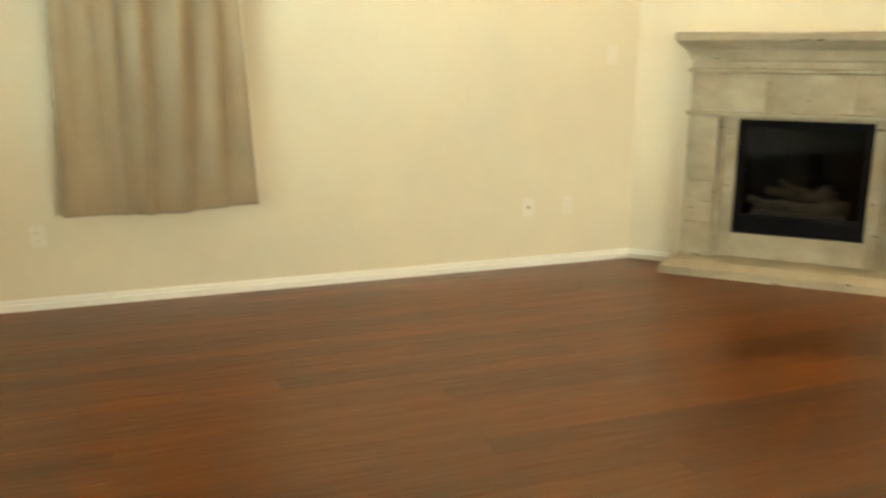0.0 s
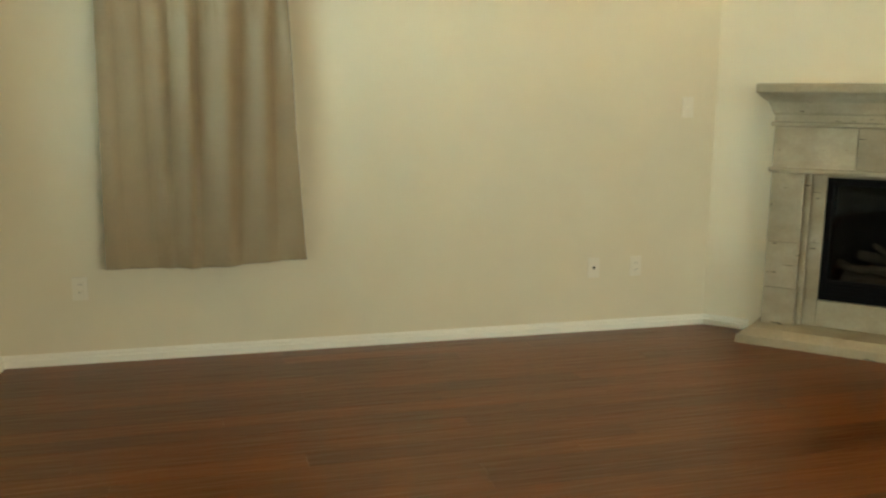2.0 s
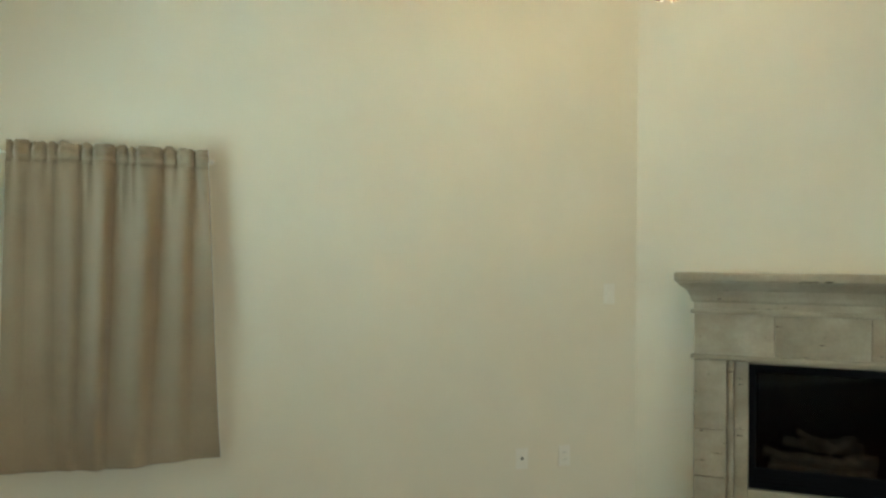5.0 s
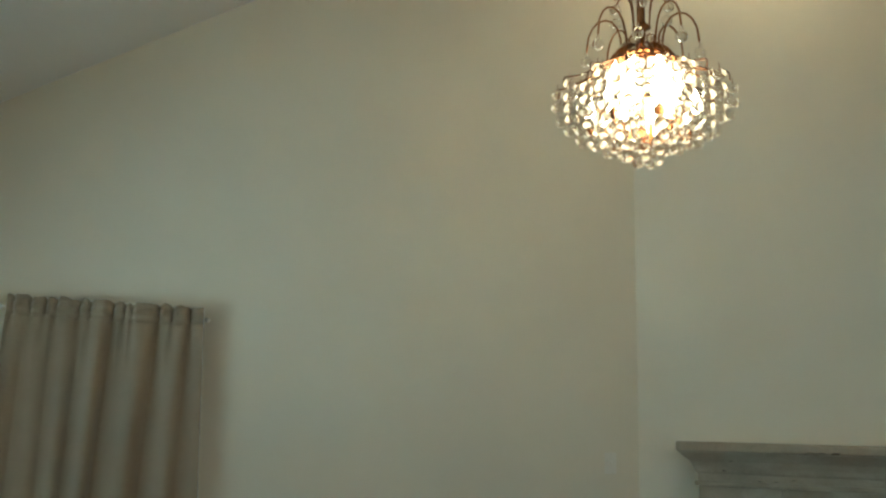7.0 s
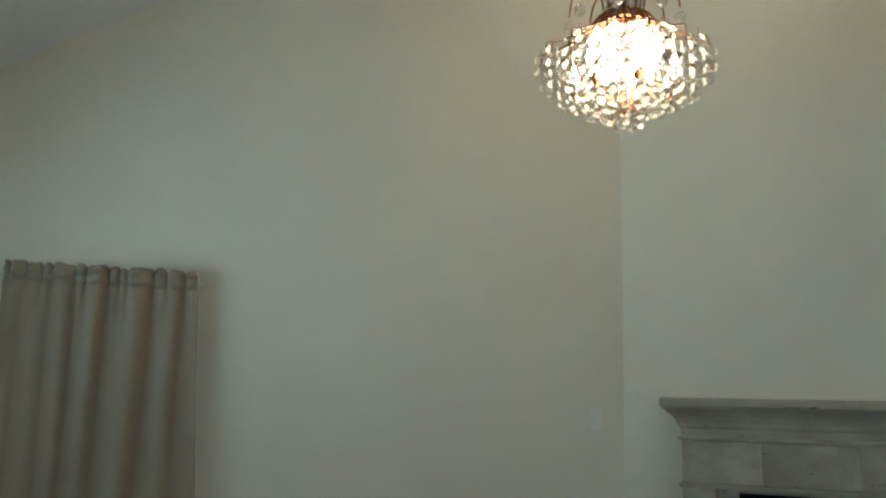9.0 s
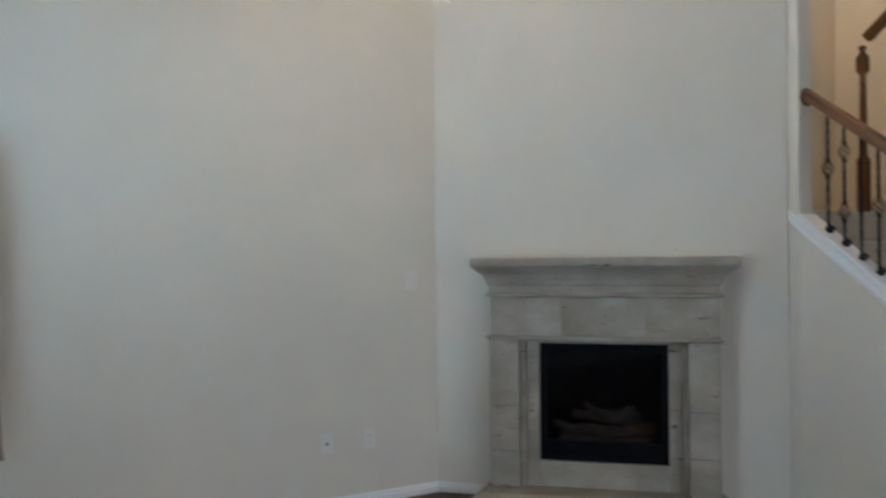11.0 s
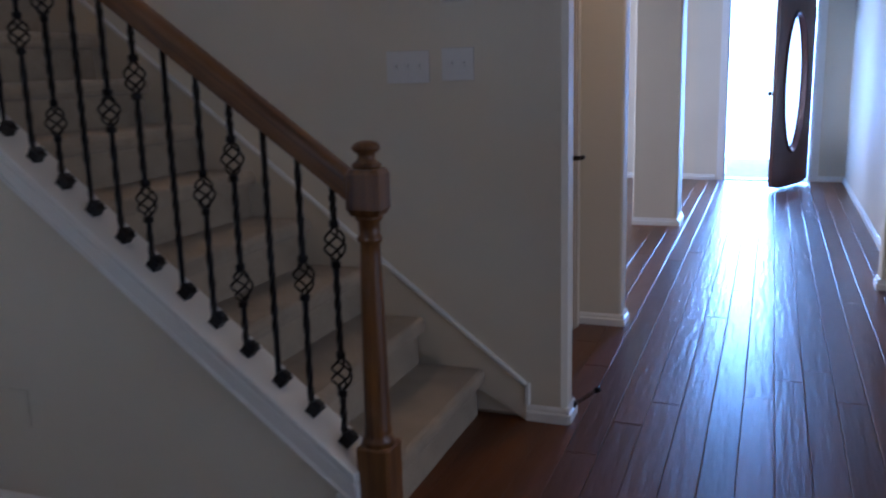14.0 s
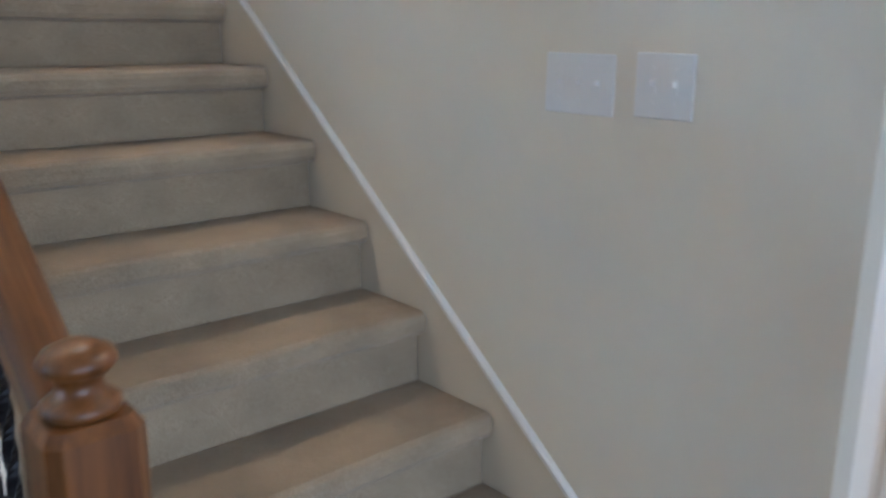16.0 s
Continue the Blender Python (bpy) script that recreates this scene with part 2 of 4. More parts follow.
def prism(points, depth, m=None, bevel=0.0):
    """A flat outline in the local xy plane, pushed along local z."""
    b = bmesh.new()
    low = [b.verts.new((x, y, 0)) for x, y in points]
    high = [b.verts.new((x, y, depth)) for x, y in points]
    k = len(points)
    b.faces.new(low[::-1])
    b.faces.new(high)
    for i in range(k):
        b.faces.new((low[i], low[(i + 1) % k], high[(i + 1) % k], high[i]))
    if bevel:
        bmesh.ops.bevel(b, geom=b.edges[:], offset=bevel, segments=1, affect="EDGES", profile=0.5)
    if m is not None:
        bmesh.ops.transform(b, matrix=m, verts=b.verts)
    return b


# local x, y of an outline laid on world y, z; the depth goes along world x
YZ = Matrix(((0, 0, 1, 0), (1, 0, 0, 0), (0, 1, 0, 0), (0, 0, 0, 1)))


def yz_prism(points, x0, x1, bevel=0.0):
    return prism(points, x1 - x0, Matrix.Translation((x0, 0, 0)) @ YZ, bevel)


def lathe(profile, segments=24):
    """Turned shape about local z from (radius, height) pairs."""
    b = bmesh.new()
    rings = []
    for r, z in profile:
        rings.append([b.verts.new((r * math.cos(2 * math.pi * i / segments), r * math.sin(2 * math.pi * i / segments), z)) for i in range(segments)])
    for lo, hi in zip(rings, rings[1:]):
        for i in range(segments):
            b.faces.new((lo[i], lo[(i + 1) % segments], hi[(i + 1) % segments], hi[i]))
    b.faces.new(rings[0][::-1])
    b.faces.new(rings[-1])
    return b


def tube(points, radius, sides=6, bm=None, taper=None):
    """A round bar along a list of points."""
    b = bm or bmesh.new()
    rings = []
    for i, p in enumerate(points):
        ahead = (Vector(points[min(i + 1, len(points) - 1)]) - Vector(points[max(i - 1, 0)])).normalized()
        side = ahead.cross(Vector((0.31, 0.17, 0.93))).normalized()
        up = side.cross(ahead)
        r = radius * (taper[i] if taper else 1)
        rings.append([b.verts.new(Vector(p) + r * (math.cos(2 * math.pi * k / sides) * side + math.sin(2 * math.pi * k / sides) * up)) for k in range(sides)])
    for lo, hi in zip(rings, rings[1:]):
        for k in range(sides):
            b.faces.new((lo[k], lo[(k + 1) % sides], hi[(k + 1) % sides], hi[k]))
    b.faces.new(rings[0][::-1])
    b.faces.new(rings[-1])
    return b


def baseboard(name, a, b, facing):
    """A moulded baseboard from a to b (plan points) whose face looks along facing."""
    a, b, f = Vector((*a, 0)), Vector((*b, 0)), Vector((*facing, 0)).normalized()
    out = [(0.002, 0.0), (0.019, 0.0), (0.019, 0.034), (0.010, 0.038), (0.010, 0.048), (0.005, 0.057), (0.002, 0.060)]
    ahead = (b - a).normalized()
    m = Matrix((( f.x, 0, ahead.x, a.x), (f.y, 0, ahead.y, a.y), (0, 1, 0, 0), (0, 0, 0, 1)))
    return structure(name, prism(out, (b - a).length, m), TRIM, "white painted moulded baseboard along the wall", "baseboard")

# ---- structure: walls, ceiling ----
WT = 0.15


def wall(name, boxes, label="warm beige painted plaster wall with a fine orange-peel texture", bevel=0.0):
    bm = bmesh.new()
    for b in boxes:
        cube(*b, bm=bm, bevel=bevel, segments=3)
    return structure(name, bm, WALL, label, "wall")


wall("wall_north", [(XL - WT - 0.05, 7.69, YW, YW + WT, 0, TOP)])
west = []
edges = sorted([-3.9] + [v for w in WINDOWS for v in w] + [YW])
for i in range(0, len(edges), 2):
    west.append((XL - WT, XL, edges[i], edges[i + 1], WZ0, WZ1))
west += [(XL - WT, XL, -3.9, YW, 0, WZ0), (XL - WT, XL, -3.9, YW, WZ1, 2.75)]
wall("wall_west", west).matrix_world = WEST
# unseen wall; opening and low head are made up to shape the south daylight
wall("wall_south", [(XL - 1.1, 2.4, -3.75, -3.6, 0, TOP), (7.4, 8.78, -3.75, -3.6, 0, TOP), (2.4, 7.4, -3.75, -3.6, 2.15, TOP), (2.4, 7.4, -3.75, -3.6, 0, 0.2)])
wall("wall_east", [(8.64, 8.78, -3.6, 0.95, 0, TOP)], bevel=0.015)
wall("wall_hall_south", [(8.78, XF, 0.70, 0.82, 0, 2.75)])
wall("wall_hall_north", [(XS + 0.12, 7.55, 2.46, 2.58, 2.06, 2.75), (XS + 0.12, 6.54, 2.46, 2.58, 0, 2.06), (7.45, 7.55, 2.46, 2.58, 0, 2.06)])
wall("wall_dining", [(7.55, 7.69, YH + 0.004, YW + WT, 0, TOP)], bevel=0.015)
wall("column_dining", [(10.42, 10.76, 2.25, 2.61, 0, 2.75)], "beige painted square column between hall and dining room", bevel=0.015)
wall("header_dining", [(7.69, 10.42, 2.27, 2.60, 2.21, 2.75), (10.76, XF, 2.27, 2.60, 2.21, 2.75)])
wall("wall_front", [(XF, XF + WT, 0.70, 1.15, 0, 2.75), (XF, XF + WT, 2.05, 2.36, 0, 2.75), (XF, XF + WT, 1.15, 2.05, 2.04, 2.75), (XF + 0.06, XF + WT + 0.06, 2.36, 6.0, 0, 2.75)])
wall("wall_dining_north", [(7.69, 9.2, 5.86, 6.0, 0, 2.75), (12.0, XF + 0.2, 5.86, 6.0, 0, 2.75), (9.2, 12.0, 5.86, 6.0, 0, 0.7), (9.2, 12.0, 5.86, 6.0, 2.2, 2.75)])
wall("wall_loft", [(8.64, 8.78, 0.95, 2.6, 2.95, TOP), (7.69, 8.64, 2.46, 2.6, 2.95, TOP)])

# the wall beside the stairs, cut to the slope of the upper flight
UP = 0.745


def upper_line(y):
    return 2.185 + UP * (4.423 - y)


structure("wall_stair", yz_prism([(YH, 0), (4.46, 0), (4.46, upper_line(4.46)), (YH, upper_line(YH))], XS, XS + 0.12, 0.020), WALL,
          "beige plaster wall beside the stairs with a rounded corner", "wall")

# the wall across the corner behind the fireplace; its own axes: u along it, v out of the room, w up
F = Matrix(((0.7071, -0.7071, 0, CA.x), (-0.7071, -0.7071, 0, CA.y), (0, 0, 1, 0), (0, 0, 0, 1)))
diag = bmesh.new()
U, Z = (0.0, 0.60, 1.37, DIAG), (0.0, 0.16, 0.93, TOP)
grid = {(i, j, k): diag.verts.new((U[i], -0.10 * k, Z[j])) for i in range(4) for j in range(4) for k in range(2)}
for k in range(2):
    for i in range(3):
        for j in range(3):
            if (i, j) != (1, 1):
                diag.faces.new([grid[q] for q in ((i, j, k), (i + 1, j, k), (i + 1, j + 1, k), (i, j + 1, k))])
for i in range(3):
    for j in (0, 3):
        diag.faces.new([grid[q] for q in ((i, j, 0), (i + 1, j, 0), (i + 1, j, 1), (i, j, 1))])
        diag.faces.new([grid[q] for q in ((j, i, 0), (j, i + 1, 0), (j, i + 1, 1), (j, i, 1))])
for p, q in (((1, 1), (2, 1)), ((2, 1), (2, 2)), ((2, 2), (1, 2)), ((1, 2), (1, 1))):
    diag.faces.new([grid[v] for v in ((*p, 0), (*q, 0), (*q, 1), (*p, 1))])
bmesh.ops.transform(diag, matrix=F, verts=diag.verts)
structure("wall_fireplace", diag, WALL, "beige plaster wall set across the room's corner", "wall")
wall("wall_stair_end", [(XK + 0.002, XK + 0.122, 4.235, YW, 0, TOP)], bevel=0.012)

# wall under the stairs, with a sloping top
SL = 0.782


def cap_line(y):
    return 0.338 + SL * (y - 2.582)


structure("wall_under_stairs", yz_prism([(2.538, 0), (4.236, 0), (4.236, cap_line(4.236) - 0.03), (2.538, cap_line(2.538) - 0.03)], XK, XK + 0.12), WALL,
          "pale plaster wall that fills the side of the stairs", "wall")

# ceiling: one slope over the window side, then flat
ceil = prism([(XL - 0.2, 2.70 + 0.67 * (XL - 0.2)), (3.21, TOP), (9.3, TOP), (9.3, TOP + 0.15), (3.1, TOP + 0.15), (XL - 0.2, 2.90 + 0.67 * (XL - 0.2))], 11.5,
             WEST @ Matrix(((1, 0, 0, 0), (0, 0, 1, -4.6), (0, 1, 0, 0), (0, 0, 0, 1))))
structure("ceiling", ceil, CEIL, "white painted vaulted ceiling", "ceiling")
structure("ceiling_hall", merge(cube(XS + 0.12, XF + 0.3, 0.6, 2.46, 2.75, 2.95), cube(7.69, XF + 0.3, 2.46, 6.1, 2.75, 2.95)), CEIL, "flat white painted hall ceiling", "ceiling")

# ground outside, beyond the entrance
structure("ground", prism([(-300, -300), (300, -300), (300, 300), (-300, 300)], 0.05, Matrix.Translation((0, 0, -0.30))), CONCRETE, "pale concrete ground outside the house", "ground")
structure("porch", cube(XF + 0.02, XF + 2.6, 0.2, 3.2, -0.25, -0.03, 0.01), CONCRETE, "pale concrete porch at the entrance", "porch")

# plain glowing daylight beyond the entrance and the window
structure("backdrop_entrance", cube(XF + 3.4, XF + 3.42, -1.6, 4.8, -0.2, 4.2), OUTSIDE, "bright hazy daylight beyond the entrance", "backdrop")
structure("backdrop_window", cube(XL - 1.9, XL - 1.88, -2.0, 9.5, -0.25, 6.0), YARD, "bright hazy daylight beyond the window", "backdrop").matrix_world = WEST

# baseboards
baseboard("baseboard_1", (XL, YW), (CA.x, YW), (0, -1))
baseboard("baseboard_2", (XL, -3.6), (XL, YW), (1, 0)).matrix_world = WEST
d = Vector((0.7071, -0.7071))
a0 = Vector((CA.x, CA.y))
baseboard("baseboard_3", a0, a0 + d * 0.262, (-1, -1))
baseboard("baseboard_4", a0 + d * 1.713, a0 + d * DIAG, (-1, -1))
baseboard("baseboard_5", (XK, 4.30), (XK, 2.56), (-1, 0))
baseboard("baseboard_6", (XS, 2.385), (XS, YH - 0.012), (-1, 0))
baseboard("baseboard_7", (XS - 0.012, YH), (XS + 0.12, YH), (0, -1))
baseboard("baseboard_8", (7.55, 2.46), (7.55, YH - 0.012), (-1, 0))
baseboard("baseboard_9", (7.538, YH + 0.004), (7.69, YH + 0.004), (0, -1))
baseboard("baseboard_10", (10.42, 2.61), (10.42, 2.25), (-1, 0))
baseboard("baseboard_11", (10.408, 2.25), (10.76, 2.25), (0, -1))
baseboard("baseboard_12", (XF, 2.36), (XF, 2.13), (-1, 0))
baseboard("baseboard_13", (XF, 1.08), (XF, 0.82), (-1, 0))
baseboard("baseboard_14", (8.78, 0.82), (XF, 0.82), (0, 1))
baseboard("baseboard_15", (8.64, -3.6), (8.64, 0.962), (-1, 0))
baseboard("baseboard_16", (8.628, 0.95), (8.78, 0.95), (0, 1))
baseboard("baseboard_17", (XF + 0.06, 5.86), (XF + 0.06, 2.36), (-1, 0))


# ---- windows on the window wall ----
def window(i, y0, y1):
    w = thing(f"window_{i}", WEST @ pose(XL - 0.10, (y0 + y1) / 2, WZ0), "white framed window with a painted sill in the plaster wall", "window", kind="structure")
    h, wd = WZ1 - WZ0, (y1 - y0) / 2
    fr = bmesh.new()
    for b in ((-0.03, 0.03, -wd + 0.001, -wd + 0.05, 0.002, h - 0.002), (-0.03, 0.03, wd - 0.05, wd - 0.001, 0.002, h - 0.002), (-0.03, 0.03, -wd + 0.05, wd - 0.05, 0.002, 0.05), (-0.03, 0.03, -wd + 0.05, wd - 0.05, h - 0.05, h - 0.002), (-0.025, 0.025, -wd + 0.05, wd - 0.05, h / 2 - 0.02, h / 2 + 0.02)):
        cube(*b, bm=fr, bevel=0.003)
    part("window_frame", fr, TRIM, w)
    for z0, z1 in ((0.05, h / 2 - 0.02), (h / 2 + 0.02, h - 0.05)):
        pane = part("pane", cube(-0.003, 0.003, -wd + 0.05, wd - 0.05, z0, z1), GLASS, w)
        pane.visible_shadow = False
    sill = cube(0.032, 0.140, -wd - 0.06, wd + 0.06, -0.035, 0.006, 0.005, 2)
    part("window_sill", sill, TRIM, w, "white painted projecting sill")
    part("apron", cube(0.102, 0.118, -wd - 0.05, wd + 0.05, -0.095, -0.036, 0.004), TRIM, w)


for i, (y0, y1) in enumerate(WINDOWS):
    window(i + 1, y0, y1)


def blind(y0, y1):
    b = thing("venetian_blind", WEST @ pose(XL - 0.045, (y0 + y1) / 2, WZ0), "white horizontal slat blind hanging lowered and half open", "blind")
    wd, h = (y1 - y0) / 2 - 0.03, WZ1 - WZ0
    part("headrail", cube(-0.025, 0.025, -wd, wd, h - 0.05, h - 0.004, 0.003), BLIND, b)
    slat = mesh_of("slat", merge(cube(-0.025, 0.0, -wd, wd, -0.0012, 0.0012), cube(0.0, 0.025, -wd, wd, -0.0012, 0.0012)), BLIND)
    n = int((h - 0.10) / 0.048)
    for k in range(n):
        part("slat", slat, BLIND, b, m=pose(0, 0, 0.045 + 0.048 * k, 0, -36, 0))
    part("bottom_rail", cube(-0.02, 0.02, -wd, wd, 0.008, 0.024, 0.003), BLIND, b)
    for s in (-0.7, 0, 0.7):
        part("cord", tube([(0.026, s * wd, 0.015), (0.026, s * wd, h - 0.03)], 0.0012, 4), BLIND, b)


for y0, y1 in WINDOWS[:1]:
    blind(y0, y1)


# ---- curtain on the north wall ----
def curtain():
    c = thing("curtain", pose(0.865, YW - 0.074, 0.478), "taupe woven curtain gathered on a rod pocket, hanging closed", "curtain")
    bm = bmesh.new()
    nu, nv = 240, 150
    height = 1.472
    head = (-0.03, 0.10, 0.23, 0.37, 0.53, 0.77, 0.93, 1.05)      # troughs at the rod
    foot = (-0.04, 0.11, 0.25, 0.34, 0.47, 0.67, 0.86, 1.05)      # troughs at the hem
    swell = (0.35, 0.35, 0.6, 1.2, 1.3, 0.75, 0.3)
    pinches = (0.03, 0.115, 0.19, 0.24, 0.355, 0.41, 0.525, 0.585, 0.625, 0.765, 0.835, 0.93)
    rows = []
    for j in range(nv + 1):
        v = j / nv
        row = []
        troughs = [h * v + f * (1 - v) for h, f in zip(head, foot)]
        for i in range(nu + 1):
            u = i / nu
            left = -0.45 + 0.012 * v
            x = left + (0.955 - 0.094 * v ** 0.85) * u
            k = max(q for q in range(len(troughs) - 1) if troughs[q] <= u)
            q = (u - troughs[k]) / (troughs[k + 1] - troughs[k])
            # each fold rises slowly and drops off on the side away from the window
            body = 0.34 + 0.66 * math.sin(math.pi * min(1.0, (v + 0.12) * 0.72))
            body *= 1 - 0.55 * max(0.0, (v - 0.78) / 0.22)
            fold = 0.056 * swell[k] * body * math.sin(math.pi * q ** 1.7) ** 1.25
            fold += 0.006 * noise.noise(Vector((u * 5, v * 2.2, 3.1)))
            gather = max(0.0, min(1.0, (v - 0.66) / 0.29)) ** 1.6
            near = min(abs(u - p) for p in pinches)
            fold -= 0.016 * gather * math.exp(-(near / (0.012 + 0.03 * (1 - gather))) ** 2)
            fold += 0.007 * gather * noise.noise(Vector((u * 24, v * 1.5, 7.3)))
            # rod pocket: a puffed tube between two lines of stitching, with a small ruffle above
            seam = math.exp(-((v - 0.947) / 0.006) ** 2) + 0.45 * math.exp(-((v - 0.985) / 0.005) ** 2)
            fold -= 0.020 * seam
            if v > 0.947:
                fold += 0.012 * math.sin(math.pi * min(1.0, (v - 0.947) / 0.038)) ** 0.6
                fold += 0.018 * noise.noise(Vector((u * 17, v * 34, 1.7))) - 0.010 * math.exp(-(near / 0.006) ** 2)
            z = v * height + (1 - v) * (0.016 * u + 0.004 * math.sin(9 * u) - 0.010 * math.sin(math.pi * u))
            z += 0.014 * noise.noise(Vector((u * 17, 0, 5))) * max(0, (v - 0.93) / 0.07) - 0.008 * math.exp(-(near / 0.008) ** 2) * max(0, (v - 0.93) / 0.07)
            row.append(bm.verts.new((x, -fold - 0.012 * (1 - v) - 0.022 * v, z)))
        rows.append(row)
    for a, b in zip(rows, rows[1:]):
        for i in range(nu):
            bm.faces.new((a[i], a[i + 1], b[i + 1], b[i]))
    edge = [tuple(row[-1].co + Vector((0.001, 0.006, 0))) for row in rows[::3]]
    panel = part("panel", bm, FABRIC, c, "", True)
    s = panel.modifiers.new("thickness", "SOLIDIFY")
    s.thickness = 0.003
    part("lining_edge", tube(edge, 0.0022, 5), LINING, c, "pale lining at the curtain's edge", True)
    rod = thing("curtain_rod", pose(0.86, YW - 0.036, 1.90), "white slim curtain rod on wall brackets", "curtain rod")
    part("rod", tube([(-0.46, 0, 0), (0.44, 0, 0)], 0.005, 12), TRIM, rod, smooth=True)
    for x in (-0.46, 0.44):
        part("bracket", tube([(x, 0, 0), (x + 0.012 * (1 if x > 0 else -1), 0.012, 0), (x + 0.012 * (1 if x > 0 else -1), 0.035, 0)], 0.008, 10), TRIM, rod, smooth=True)
        part("finial", lathe([(0.004, -0.012), (0.011, -0.006), (0.012, 0.004), (0.006, 0.012)], 12), TRIM, rod, smooth=True, m=pose(x + 0.012 * (1 if x > 0 else -1), 0, 0, 0, 90, 0))


curtain()


# ---- wall plates ----
def plate(name, m, wide, high, kind, label, category):
    """A cover plate in its own xz plane, its face towards local -y."""
    p = thing(name, m, label, category)
    stuff = WHITE if kind in ("2", "3") else PLASTIC
    part("plate", cube(-wide / 2, wide / 2, -0.006, 0, -high / 2, high / 2, 0.0025, 2), stuff, p)
    if kind == "outlet":
        for z in (-0.02, 0.02):
            part("socket", cube(-0.016, 0.016, -0.009, -0.005, z - 0.014, z + 0.014, 0.003, 2), stuff, p)
            for x in (-0.006, 0.006):
                part("slot", cube(x - 0.001, x + 0.001, -0.0096, -0.0085, z - 0.004, z + 0.006), DARKSLOT, p)
    elif kind == "coax":
        part("jack", lathe([(0.008, 0), (0.008, 0.004), (0.005, 0.004), (0.005, 0.012)], 12), BRONZE, p, m=pose(0, -0.005, 0, 90, 0, 0))
    else:
        gangs = int(kind)
        for g in range(gangs):
            x = (g - (gangs - 1) / 2) * 0.046
            part("switch_slot", cube(x - 0.006, x + 0.006, -0.0075, -0.005, -0.013, 0.013, 0.001), stuff, p)
            part("toggle", cube(x - 0.004, x + 0.004, -0.018, -0.006, -0.001, 0.009, 0.001), stuff, p)
            for z in (-0.03, 0.03):
                part("screw", lathe([(0.003, 0), (0.003, 0.001)], 8), stuff, p, m=pose(x, -0.006, z, 90, 0, 0))
    return p


plate("wall_switch", pose(3.527, YW, 1.267), 0.072, 0.115, "1", "white light switch on the curtain wall", "switch")
plate("coax_plate", pose(2.989, YW, 0.366), 0.072, 0.115, "coax", "white cable wall plate above the baseboard", "wall plate")
plate("power_outlet", pose(3.25, YW, 0.366), 0.072, 0.115, "outlet", "white power outlet above the baseboard", "outlet")
plate("power_outlet", pose(0.283, YW, 0.375), 0.072, 0.115, "outlet", "white power outlet below the curtain", "outlet")
blank = plate("blank_plate", pose(XK, 3.64, 0.345, 0, 0, -90), 0.072, 0.115, "0", "beige blank cover plate in the wall under the stairs", "wall plate")
for o in blank.children:
    o.data.materials[0] = WALL
plate("switch_plate", pose(XS, 2.825, 1.312, 0, 0, -90), 0.168, 0.115, "3", "white three-gang light switch by the stairs", "switch")
plate("switch_plate", pose(XS, 2.632, 1.318, 0, 0, -90), 0.122, 0.115, "2", "white two-gang light switch by the stairs", "switch")


def thermostat():
    p = thing("thermostat", pose(XS, 2.622, 1.576, 0, 0, -90), "white digital thermostat with a grey display above the switches", "thermostat")
    part("case", cube(-0.062, 0.062, -0.026, 0, -0.042, 0.042, 0.006, 2), PLASTIC, p)
    part("display", cube(-0.030, 0.022, -0.0275, -0.0255, -0.012, 0.022, 0.001), simple("lcd", (0.16, 0.19, 0.17), 0.2), p, "grey liquid crystal display")
    for z in (-0.006, 0.014):
        part("button", cube(0.034, 0.048, -0.0285, -0.0255, z - 0.006, z + 0.006, 0.001), PLASTIC, p)


thermostat()


